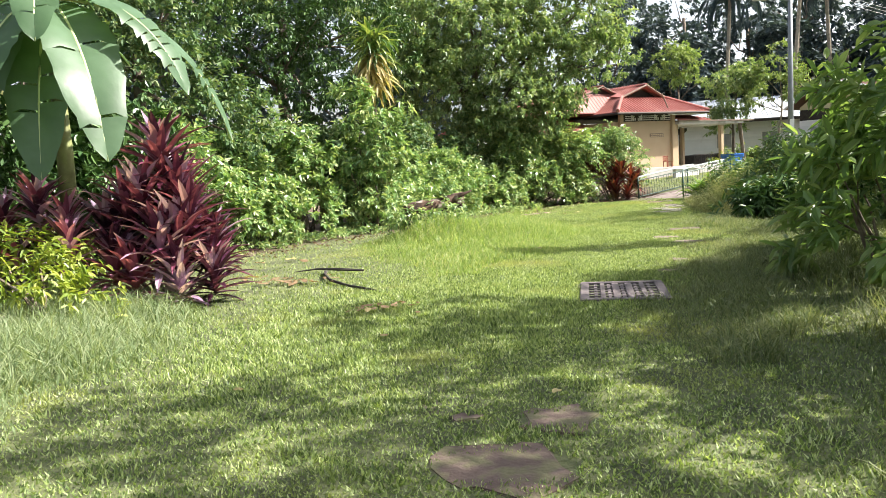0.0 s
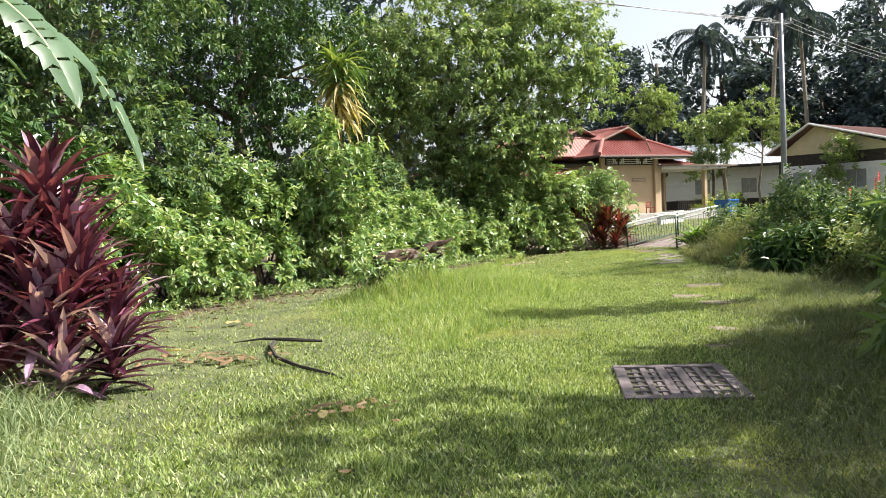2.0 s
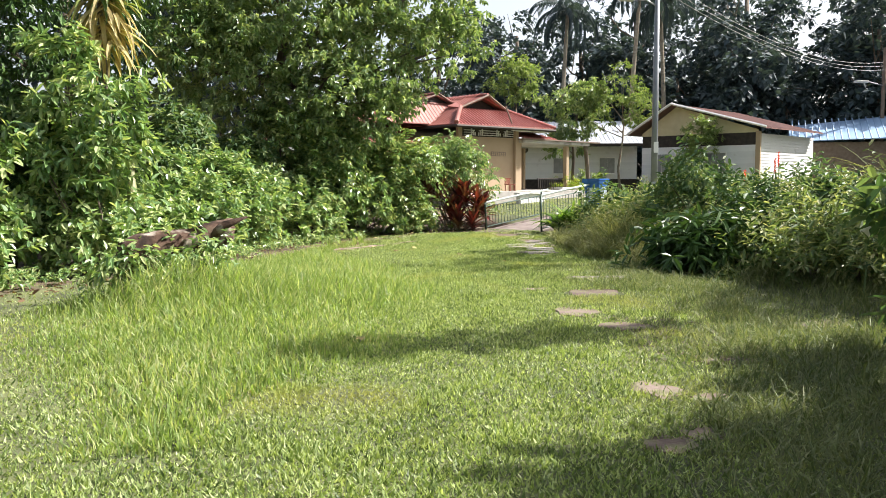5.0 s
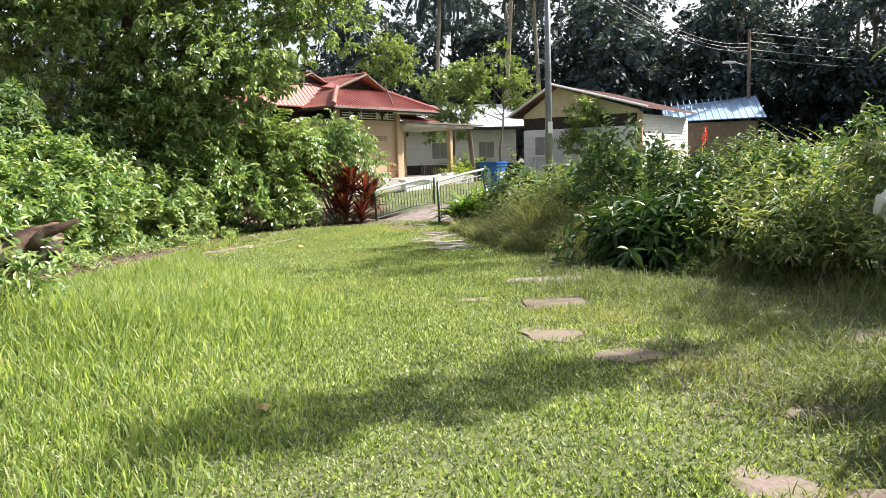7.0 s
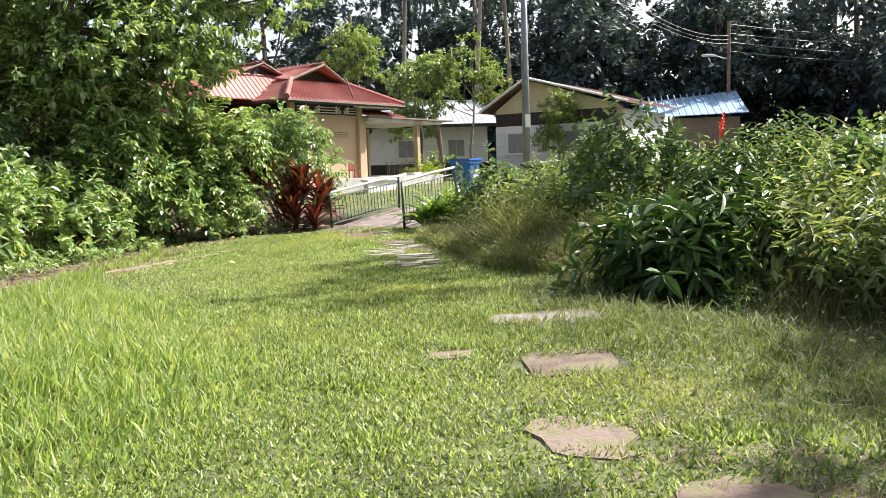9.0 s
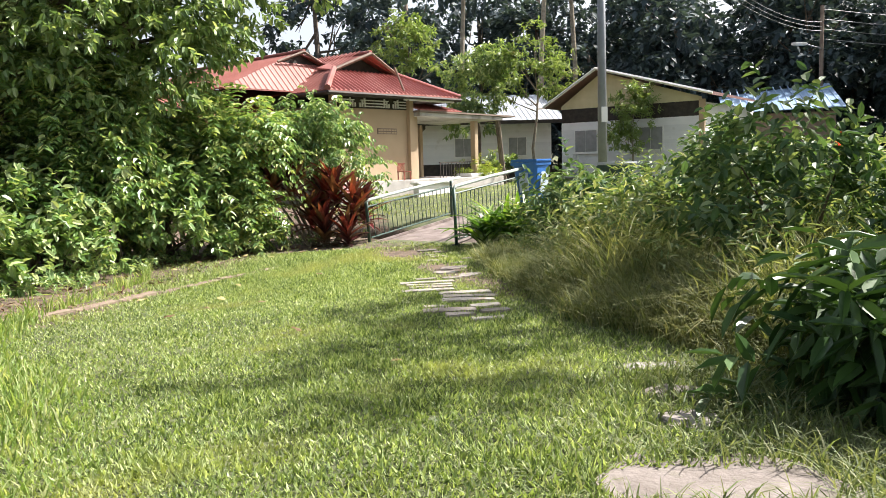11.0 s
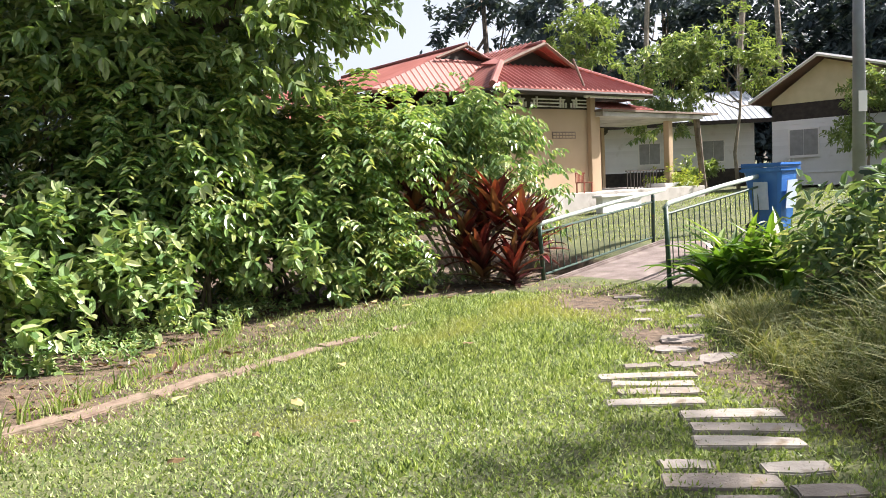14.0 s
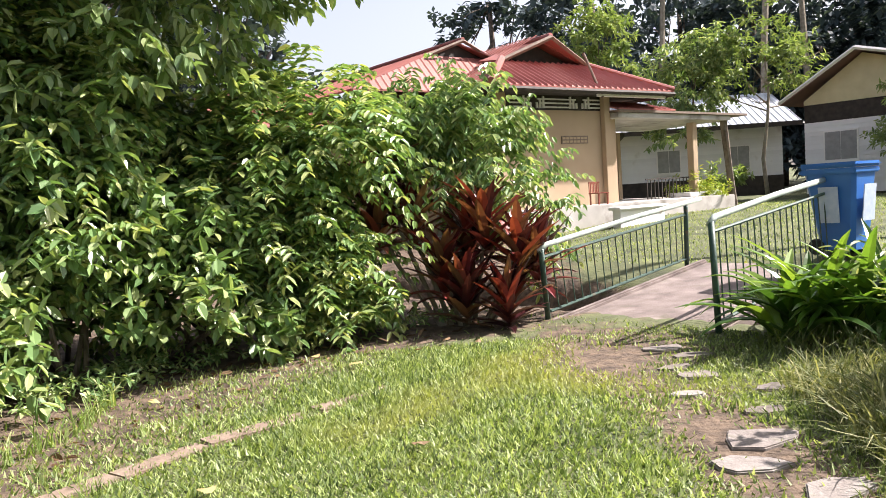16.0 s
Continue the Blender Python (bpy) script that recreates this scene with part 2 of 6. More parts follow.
def ground_material():
    m = bpy.data.materials.new("grass_and_soil")
    m.use_nodes = True
    N, L = m.node_tree.nodes, m.node_tree.links
    p = N["Principled BSDF"]
    p.inputs["Roughness"].default_value = 0.95
    tc = N.new("ShaderNodeTexCoord")
    def noise_at(s, d=8.0):
        n = N.new("ShaderNodeTexNoise")
        n.inputs["Scale"].default_value, n.inputs["Detail"].default_value = s, d
        L.new(tc.outputs["Object"], n.inputs["Vector"])
        return n.outputs["Fac"]
    def ramp(fac, a, b, lo=0.35, hi=0.65):
        r = N.new("ShaderNodeValToRGB")
        e = r.color_ramp.elements
        e[0].position, e[0].color, e[1].position, e[1].color = lo, (*a, 1), hi, (*b, 1)
        L.new(fac, r.inputs[0])
        return r.outputs[0]
    grass = ramp(noise_at(1.6), (0.05, 0.058, 0.024), (0.12, 0.135, 0.05))
    soil = ramp(noise_at(7.0), (0.05, 0.034, 0.023), (0.15, 0.105, 0.07))
    at = N.new("ShaderNodeAttribute")
    at.attribute_name = "soil"
    ad = N.new("ShaderNodeMath")
    ad.operation = "ADD"
    L.new(at.outputs["Fac"], ad.inputs[0])
    L.new(noise_at(3.0), ad.inputs[1])
    f = ramp(ad.outputs[0], (0, 0, 0), (1, 1, 1), 0.8, 1.05)
    mx = N.new("ShaderNodeMix")
    mx.data_type = "RGBA"
    L.new(f, mx.inputs[0]); L.new(grass, mx.inputs[6]); L.new(soil, mx.inputs[7])
    L.new(mx.outputs[2], p.inputs["Base Color"])
    b = N.new("ShaderNodeBump")
    b.inputs["Strength"].default_value, b.inputs["Distance"].default_value = 0.7, 0.04
    L.new(noise_at(22.0), b.inputs["Height"]); L.new(b.outputs[0], p.inputs["Normal"])
    return m
GROUND = ground_material()

# ---- geometry helpers ----
rng = np.random.default_rng(7)

def mesh_np(name, verts, faces, material, smooth=False):
    """A mesh from arrays: verts (n, 3), faces a list of index arrays (m, k)."""
    me = bpy.data.meshes.new(name)
    verts = np.asarray(verts, np.float32).reshape(-1, 3)
    me.vertices.add(len(verts))
    me.vertices.foreach_set("co", verts.ravel())
    loops = np.concatenate([f.ravel() for f in faces]).astype(np.int32)
    sizes = np.concatenate([np.full(len(f), f.shape[1]) for f in faces]).astype(np.int32)
    starts = np.concatenate([[0], np.cumsum(sizes)[:-1]]).astype(np.int32)
    me.loops.add(len(loops))
    me.loops.foreach_set("vertex_index", loops)
    me.polygons.add(len(sizes))
    me.polygons.foreach_set("loop_start", starts)
    me.polygons.foreach_set("use_smooth", np.full(len(sizes), smooth))
    me.update(calc_edges=True)
    me.materials.append(material)
    return me

def part(name, data, material=None, parent=None, label="", smooth=False):
    """Links a bmesh or a mesh as one mesh object under a thing or a part."""
    if isinstance(data, bmesh.types.BMesh):
        me = bpy.data.meshes.new(name)
        bmesh.ops.recalc_face_normals(data, faces=data.faces)
        for f in data.faces:
            f.smooth = smooth
        data.to_mesh(me)
        data.free()
        me.materials.append(material)
    else:
        me = data
    ob = new(name, me)
    if parent:
        ob.parent = parent
    if label:
        ob["label"] = label
    return ob

def thing(name, m, label, category, group="", kind=""):
    ob = new(name)
    ob.matrix_world = m
    return tagged(ob, label, category, group, kind)

def box(x0, x1, y0, y1, z0, z1, bevel=0.0, bm=None):
    bm = bm or bmesh.new()
    made = bmesh.ops.create_cube(bm, size=1.0, matrix=Matrix.LocRotScale(((x0 + x1) / 2, (y0 + y1) / 2, (z0 + z1) / 2), None, (abs(x1 - x0), abs(y1 - y0), abs(z1 - z0))))
    if bevel:
        es = list({e for v in made["verts"] for e in v.link_edges})
        bmesh.ops.bevel(bm, geom=es, offset=bevel, segments=2, affect="EDGES")
    return bm

def tube(points, radii, sides=8, bm=None):
    """A tapered tube along points."""
    bm = bm or bmesh.new()
    rings = []
    pts = [Vector(p) for p in points]
    for i, p in enumerate(pts):
        d = (pts[min(i + 1, len(pts) - 1)] - pts[max(i - 1, 0)]).normalized()
        u = d.orthogonal().normalized() if abs(d.z) > 0.9 else d.cross(Vector((0, 0, 1))).normalized()
        if abs(d.z) > 0.9:
            u = d.cross(Vector((0, 1, 0))).normalized()
        v = d.cross(u)
        r = radii[i] if isinstance(radii, (list, tuple)) else radii
        rings.append([bm.verts.new(p + u * r * math.cos(2 * math.pi * k / sides) + v * r * math.sin(2 * math.pi * k / sides)) for k in range(sides)])
    for a, b in zip(rings, rings[1:]):
        for k in range(sides):
            bm.faces.new((a[k], a[(k + 1) % sides], b[(k + 1) % sides], b[k]))
    bm.faces.new(rings[0]); bm.faces.new(rings[-1])
    return bm

def unit(v):
    return v / np.maximum(np.linalg.norm(v, axis=-1, keepdims=True), 1e-6)

def leaf_arrays(base, way, up, length, width, fold=0.15, curl=0.2, shape=0.45):
    """Leaf blades of six corners, folded along the midrib; returns verts and faces."""
    n = len(base)
    way = unit(way)
    side = unit(np.cross(way, up))
    nor = np.cross(side, way)
    L, W = length[:, None], width[:, None]
    def at(a, s, h):
        return base + way * L * a + side * W * s + nor * (h * W) - nor * (curl * L * a * a)
    v = np.stack([at(0, 0, 0), at(shape * 0.55, 0.42, fold), at(shape * 1.5, 0.4, fold), at(1, 0, 0), at(shape * 1.5, -0.4, fold), at(shape * 0.55, -0.42, fold)], 1)
    i = np.arange(n)[:, None] * 6
    f = np.concatenate([i + np.array([[0, 1, 2, 3]]), i + np.array([[0, 3, 4, 5]])])
    return v.reshape(-1, 3), f

def diamond_arrays(base, way, up, length, width):
    way = unit(way)
    side = unit(np.cross(way, up))
    L, W = length[:, None], width[:, None]
    v = np.stack([base, base + way * L * 0.45 + side * W * 0.5, base + way * L - np.array([0, 0, 0.15]) * L, base + way * L * 0.45 - side * W * 0.5], 1)
    return v.reshape(-1, 3), np.arange(len(base) * 4).reshape(-1, 4)

def spray_mesh(name, P, D, k, L, W, material, mode="whorl", spread=0.9, droop=0.35, twig=0.15, curl=0.25, fold=0.15):
    """Leaves on twig ends P that point along D. whorl: leaves round the twig; pinnate: two rows along it."""
    n = len(P)
    P, D = np.repeat(P, k, 0), unit(np.repeat(D, k, 0))
    j = np.tile(np.arange(k), n)
    up = np.array([0, 0, 1.0])
    A = unit(np.cross(D, up + rng.normal(0, 0.05, D.shape)))
    B = np.cross(A, D)
    jit = rng.normal(0, 0.22, D.shape)
    if mode == "whorl":
        phi = j * 2.4 + np.repeat(rng.uniform(0, 6.28, n), k)
        way = D * 0.55 + (A * np.cos(phi)[:, None] + B * np.sin(phi)[:, None]) * spread + jit
        base = P + D * (twig * (j / k))[:, None]
    else:
        s = np.where(j % 2 == 0, 1.0, -1.0)[:, None]
        a = (j // 2) / max(1, k // 2 - 1)
        drop = (a ** 2 * twig * 0.5)[:, None]
        base = P + D * (twig * a)[:, None] - up * drop
        way = D * 0.5 + A * s * spread + jit * 0.6
    way[:, 2] -= droop
    length = L * rng.uniform(0.7, 1.25, len(P))
    width = W * rng.uniform(0.75, 1.2, len(P))
    tilt = up + rng.normal(0, 0.3, way.shape)
    v, f = leaf_arrays(base, way, tilt, length, width, fold, curl) if L < 0.4 else diamond_arrays(base, way, tilt, length, width)
    return mesh_np(name, v, [f], material)

def smoothstep(a, b, x):
    t = np.clip((x - a) / (b - a), 0, 1)
    return t * t * (3 - 2 * t)

# ---- ground ----
BR = np.array([0.786, 0.618])                 # the footbridge's way
BR_MID = np.array([10.0, 31.15])

def wob(x, y):
    return 0.5 * np.sin(x * 0.9 + 1.3 * np.sin(y * 0.7)) + 0.5 * np.sin(y * 1.1 + 1.7 * np.sin(x * 0.6))

def gz(x, y):
    """Height of the ground."""
    x, y = np.asarray(x, float), np.asarray(y, float)
    s = (x - BR_MID[0]) * BR[0] + (y - BR_MID[1]) * BR[1]
    z = 0.02 * wob(x * 1.3, y * 1.3) - 0.1 * np.exp(-(((x - 5) / 3.5) ** 2 + ((y - 27.5) / 3.2) ** 2))
    z = z + 0.07 * np.exp(-(((x - 6.4) / 1.2) ** 2 + ((y - 17.6) / 1.6) ** 2))
    z = z + 0.26 * smoothstep(0.7, 2.2, s) + 0.35 * smoothstep(2, 12, s)
    z = z - 0.75 * smoothstep(1.0, 0.55, np.abs(s - 0.1))
    z = z + 0.32 * np.exp(-(((x - 12.3) / 0.9) ** 2 + ((y - 31.5) / 0.9) ** 2))
    z = z + 0.17 * np.exp(-(((x - 1.0) / 1.5) ** 2 + ((y - 17.2) / 2.4) ** 2))
    far = np.maximum(np.hypot(x - 8, y - 25) - 45, 0)
    return z + np.minimum(far * 0.02, 3)

HEDGE_X = np.array([-7.5, -5.6, -4.3, -2.3, -0.6, 0.5, 1.6, 3.0, 4.3, 5.4, 6.8])
HEDGE_Y = np.array([8.0, 13.0, 16.6, 20.0, 21.9, 24.0, 26.3, 28.8, 30.2, 30.8, 31.5])

def hedge_off(x, y):
    """How far a place lies in front of the hedge's foot."""
    return (x - np.interp(y, HEDGE_Y, HEDGE_X)) * 0.8

RIGHT_Y = np.array([-4, 2, 4.8, 7, 9, 12, 14, 16.5, 18.3, 19.5, 22, 24, 26, 28.3, 29.3, 31])
RIGHT_X = np.array([3.2, 3.0, 3.4, 4.4, 4.9, 6.2, 7.5, 7.9, 7.5, 8.1, 7.9, 8.2, 8.6, 9.2, 10.4, 12.0])

def right_off(x, y):
    return np.interp(y, RIGHT_Y, RIGHT_X) - x

def soil_mask(x, y):
    h = hedge_off(x, y)
    s = (0.5 + 0.45 * smoothstep(22, 25, y)) * smoothstep(1.7 + 1.2 * smoothstep(22, 25, y), 0.5 + 0.4 * smoothstep(22, 25, y), h) * smoothstep(13.0, 15.5, y)
    s = s + 1.05 * np.exp(-(((x - 8.15) / 0.38) ** 2 + ((y - 26.0) / 2.6) ** 2)) + 0.12 * np.exp(-(((x - 7.4) / 1.6) ** 2 + ((y - 15.0) / 2.8) ** 2))
    s = s + 0.95 * np.exp(-(((x - 8.4) / 0.9) ** 2 + ((y - 29.2) / 1.2) ** 2))
    s = s + 0.4 * np.exp(-(((x - 5.6) / 1.1) ** 2 + ((y - 14) / 2.8) ** 2)) + 0.1 * smoothstep(0.8, -0.5, right_off(x, y))
    s = s + 0.25 * np.exp(-(((x - 0.9 - 0.12 * (y - 6)) / 0.3) ** 2)) * smoothstep(11, 9, y)
    q = (x - BR_MID[0]) * BR[0] + (y - BR_MID[1]) * BR[1]
    return np.clip(s + 0.8 * smoothstep(1.1, 0.7, np.abs(q - 0.1)), 0, 1)

def build_ground():
    fine_x, fine_y = np.arange(-12, 24.01, 0.2), np.arange(-6, 44.01, 0.2)
    out = np.array([2, 5, 9, 15, 25, 40, 70, 120, 220, 420])
    xs = np.concatenate([-12 - out[::-1], fine_x, 24 + out])
    ys = np.concatenate([-6 - out[::-1], fine_y, 44 + out])
    X, Y = np.meshgrid(xs, ys)
    V = np.stack([X, Y, gz(X, Y)], -1).reshape(-1, 3)
    w, h = len(xs), len(ys)
    i = (np.arange(h - 1)[:, None] * w + np.arange(w - 1)).ravel()
    me = mesh_np("ground", V, [np.stack([i, i + 1, i + w + 1, i + w], 1)], GROUND, True)
    a = me.attributes.new("soil", "FLOAT", "POINT")
    a.data.foreach_set("value", soil_mask(V[:, 0], V[:, 1]).astype(np.float32))
    tagged(new("ground", me), "sloping grassy ground with bare soil along the hedge and drain", "ground", kind="structure")
build_ground()

# ---- houses ----
HU = Vector((0.866, 0.5, 0))
HOUSE = Matrix.Translation((12.7, 43.0, 0)) @ Matrix(((HU.x, -HU.y, 0, 0), (HU.y, HU.x, 0, 0), (0, 0, 1, 0), (0, 0, 0, 1)))

def poly(points, bm=None, thick=0.0):
    """A flat polygon, or a plate of that thickness below it."""
    bm = bm or bmesh.new()
    vs = [bm.verts.new(p) for p in points]
    f = bm.faces.new(vs)
    if thick:
        r = bmesh.ops.extrude_face_region(bm, geom=[f])
        bmesh.ops.translate(bm, verts=[v for v in r["geom"] if isinstance(v, bmesh.types.BMVert)], vec=(0, 0, -thick))
    return bm

def ribbed(points, parent, name, material, label="", step=0.22, high=0.035):
    """A roof sheet over a convex polygon whose first edge is the eave, with ribs that run up the slope."""
    P = [Vector(p) for p in points]
    sheet = part(name, poly(P, None, 0.04), material, parent, label)
    e = (P[1] - P[0]).normalized()
    nrm = (P[1] - P[0]).cross(P[2] - P[0]).normalized()
    if nrm.z < 0:
        nrm = -nrm
    up = nrm.cross(e).normalized()
    if up.z < 0:
        up = -up
    C = [((p - P[0]).dot(e), (p - P[0]).dot(up)) for p in P]
    lo, hi = min(c[0] for c in C), max(c[0] for c in C)
    s = lo + step / 2
    while s < hi - 0.03:
        ts = []
        for (a, b), (c, d) in zip(C, C[1:] + C[:1]):
            if (a - s) * (c - s) < 0:
                ts.append(b + (d - b) * (s - a) / (c - a))
        if len(ts) >= 2 and max(ts) - min(ts) > 0.1:
            o0, o1 = P[0] + e * s + up * min(ts), P[0] + e * s + up * max(ts)
            w = e * 0.04
            q = [o0 - w + nrm * 0.003, o0 + nrm * high, o0 + w + nrm * 0.003, o1 + w + nrm * 0.003, o1 + nrm * high, o1 - w + nrm * 0.003]
            bm = bmesh.new()
            v = [bm.verts.new(p) for p in q]
            for f in ((0, 1, 4, 5), (1, 2, 3, 4), (0, 2, 1), (5, 4, 3)):
                bm.faces.new([v[k] for k in f])
            part("roof_rib", bm, material, sheet)
        s += step
    return sheet

def red_house():
    h = thing("house", HOUSE, "cream bungalow with red metal hip roof and open porch", "house")
    part("plinth", box(-4.2, 4.4, -0.9, 4.0, 0.2, 1.0, 0.02), GREYWASH, h, "whitewashed veranda base")
    part("wall", box(-4.1, 0.45, 0, 0.16, 1.0, 3.45), CREAM, h)
    part("wall", box(0.29, 0.45, 0.16, 5.0, 1.0, 3.45), CREAM, h)
    part("wall", box(-4.1, -3.94, 0.16, 5.0, 1.0, 3.45), CREAM, h)
    part("wall", box(-3.94, 0.29, 4.84, 5.0, 1.0, 3.45), CREAM, h)
    part("column", box(-0.12, 0.1, -0.16, -0.003, 1.0, 3.85, 0.01), CREAM, h)
    part("column", box(-3.75, -3.5, -0.15, -0.003, 1.0, 3.85, 0.01), CREAM, h)
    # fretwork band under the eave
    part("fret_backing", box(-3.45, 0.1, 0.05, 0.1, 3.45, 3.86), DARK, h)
    for c in (-2.45, -0.85):
        for k in range(3):
            g = 0.3 - k * 0.1
            for sx in (-1, 1):
                part("fret_slat", box(c + sx * g * 1.1 - 0.02, c + sx * g * 1.1 + 0.02, 0.0, 0.05, 3.5, 3.8 - (0.24 - g * 0.8)), WHITE, h)
                part("fret_rail", box(c + sx * (g * 1.1 + 0.03), c + sx * 0.78, 0.005, 0.045, 3.51 + k * 0.1, 3.545 + k * 0.1), WHITE, h)
    v = part("vent_panel", box(-1.6, -0.65, -0.03, -0.003, 2.6, 2.8), BROWN, h)
    for i in range(2):
        for j in range(7):
            x = -1.57 + j * 0.13
            part("vent_slot", box(x, x + 0.1, -0.034, -0.0305, 2.625 + i * 0.085, 2.68 + i * 0.085), CREAM, v)
    # main hip roof with a gablet
    E0, E1, B0, B1, ZE = -4.5, 1.9, -0.85, 8.4, 3.91
    AX, ZR = -1.42, 5.33
    g0, g1, bz, bb = AX - 1.5, AX + 1.45, 4.74, 0.6
    ribbed([(E0, B0, ZE), (E1, B0, ZE), (g1, bb, bz), (g0, bb, bz)], h, "roof", REDROOF, "red corrugated sheet", step=0.2, high=0.05)
    ribbed([(E0, B1, ZE), (E0, B0, ZE), (g0, bb, bz), (AX, bb + 0.1, ZR), (AX, B1 - 3, ZR)], h, "roof", PINKROOF, "pinkish red corrugated sheet", high=0.02)
    ribbed([(E1, B0, ZE), (E1, B1, ZE), (AX, B1 - 3, ZR), (AX, bb + 0.1, ZR), (g1, bb, bz)], h, "roof", REDROOF)
    ribbed([(E1, B1, ZE), (E0, B1, ZE), (AX, B1 - 3, ZR)], h, "roof", REDROOF)
    part("gablet_board", poly([(g0 + 0.1, bb + 0.35, bz + 0.02), (g1 - 0.1, bb + 0.35, bz + 0.02), (AX, bb + 0.35, ZR - 0.08)]), DARK, h)
    for gx, mt in ((g0, PINKROOF), (g1, REDROOF)):
        part("gablet_roof", poly([(gx, bb - 0.05, bz + 0.02), (AX, bb - 0.25, ZR + 0.05), (AX, bb + 1.2, ZR + 0.05), (gx, bb + 0.9, bz + 0.14)], None, 0.05), mt, h)
        part("barge_board", tube([(gx, bb - 0.07, bz + 0.01), (AX, bb - 0.27, ZR + 0.03)], 0.06, 4), BROWN, h)
    part("ridge_cap", tube([(AX, bb - 0.25, ZR + 0.07), (AX, B1 - 3, ZR + 0.04)], 0.08, 8), REDROOF, h)
    part("hip_cap", tube([(E0, B0, ZE + 0.05), (g0, bb, bz + 0.05)], 0.1, 8), PINKROOF, h)
    part("hip_cap", tube([(E1, B0, ZE + 0.04), (g1, bb, bz + 0.04)], 0.07, 8), REDROOF, h)
    for a, b in (((E0, B0), (E1, B0)), ((E0, B0), (E0, B1)), ((E1, B0), (E1, B1))):
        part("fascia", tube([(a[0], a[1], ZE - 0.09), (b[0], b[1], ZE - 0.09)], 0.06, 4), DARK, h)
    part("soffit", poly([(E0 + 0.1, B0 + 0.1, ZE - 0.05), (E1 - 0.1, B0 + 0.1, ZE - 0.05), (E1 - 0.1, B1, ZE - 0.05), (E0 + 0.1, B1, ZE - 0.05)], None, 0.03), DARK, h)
    part("gutter", box(-0.9, 1.7, -0.72, -0.62, 3.72, 3.79, 0.01), WHITE, h, "pale gutter")
    part("flue", tube([(-0.75, -0.7, 3.7), (-1.0, -0.35, 4.85)], 0.035, 8), BROWN, h)
    # lean-to strip and flat porch roof
    ribbed([(0.12, -0.45, 3.47), (2.45, -0.45, 3.47), (1.75, 0.5, 3.75), (0.12, 0.5, 3.75)], h, "lean_to_roof", REDROOF)
    part("porch_roof", poly([(0.05, -0.5, 3.44), (6.0, -0.35, 3.4), (6.0, 3.2, 3.4), (0.05, 3.2, 3.44)], None, 0.06), BROWN, h)
    # Fascia coloured grey in place of the shadow on white.
    part("porch_ceiling", poly([(0.12, -0.42, 3.37), (5.2, -0.3, 3.33), (5.2, 3.1, 3.33), (0.12, 3.1, 3.37)], None, 0.13), GREYWASH, h, "whitewashed porch fascia and ceiling with shade in its grey")
    part("porch_post", box(3.62, 3.84, -0.1, 0.12, 1.0, 3.15, 0.015), CREAM, h)
    part("porch_post", box(3.62, 3.8, 2.8, 3.0, 1.0, 3.15, 0.015), CREAM, h)
    part("post_pad", box(3.0, 4.5, -0.4, 0.4, 1.0, 1.13, 0.02), WHITE, h)
    part("leaning_post", tube([(5.55, -0.1, 0.3), (5.35, -0.1, 1.6), (5.1, -0.1, 3.35)], [0.13, 0.1, 0.11], 8), BARK, h, "rough tree-trunk post")
    rail = part("porch_railing", box(1.7, 3.6, 0.08, 0.12, 1.55, 1.59), DARK, h, "black metal railing")
    for i in range(12):
        part("bar", box(1.75 + i * 0.16, 1.77 + i * 0.16, 0.09, 0.11, 1.0, 1.55), DARK, rail)
    part("back_beam", poly([(0.5, 3.0, 3.0), (4.2, 3.0, 3.16), (4.2, 3.3, 2.95), (0.5, 3.3, 2.6)], None, 0.15), DARK, h)
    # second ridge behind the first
    ribbed([(-7.0, 9.0, 4.0), (-7.0, 1.0, 4.0), (-4.2, 2.0, 5.046), (-3.2, 2.0, 5.42), (-3.2, 9.0, 5.42)], h, "rear_roof", PINKROOF, "pinkish red corrugated sheet", high=0.02)
    ribbed([(-7.0, 1.0, 4.0), (-0.6, 1.0, 4.0), (-2.2, 2.0, 5.046), (-4.2, 2.0, 5.046)], h, "rear_roof", PINKROOF, "pinkish red corrugated sheet", high=0.02)
    ribbed([(-0.6, 1.0, 4.45), (-0.6, 9.0, 4.45), (-3.2, 9.0, 5.42), (-3.2, 2.0, 5.42)], h, "rear_roof", REDROOF)
    part("rear_gablet_board", poly([(-4.1, 2.05, 5.06), (-2.3, 2.05, 5.06), (-3.2, 2.05, 5.38)]), DARK, h)
    for gx in (-4.25, -2.15):
        part("barge_board", tube([(gx, 1.85, 5.03), (-3.2, 1.75, 5.43)], 0.05, 4), BROWN, h)
    part("ridge_cap", tube([(-3.2, 1.75, 5.46), (-3.2, 9.0, 5.46)], 0.07, 8), PINKROOF, h)
    # left wing, lower
    part("wall", box(-10.0, -4.12, 2.0, 2.16, 0.5, 3.2), CREAM, h)
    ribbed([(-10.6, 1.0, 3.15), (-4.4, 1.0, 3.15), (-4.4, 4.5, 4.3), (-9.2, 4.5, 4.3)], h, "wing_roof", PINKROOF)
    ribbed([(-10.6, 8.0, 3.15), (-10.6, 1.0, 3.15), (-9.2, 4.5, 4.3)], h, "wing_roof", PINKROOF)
    ribbed([(-4.4, 8.0, 3.15), (-10.6, 8.0, 3.15), (-9.2, 4.5, 4.3), (-4.4, 4.5, 4.3)], h, "wing_roof", REDROOF)
    return h
red_house()

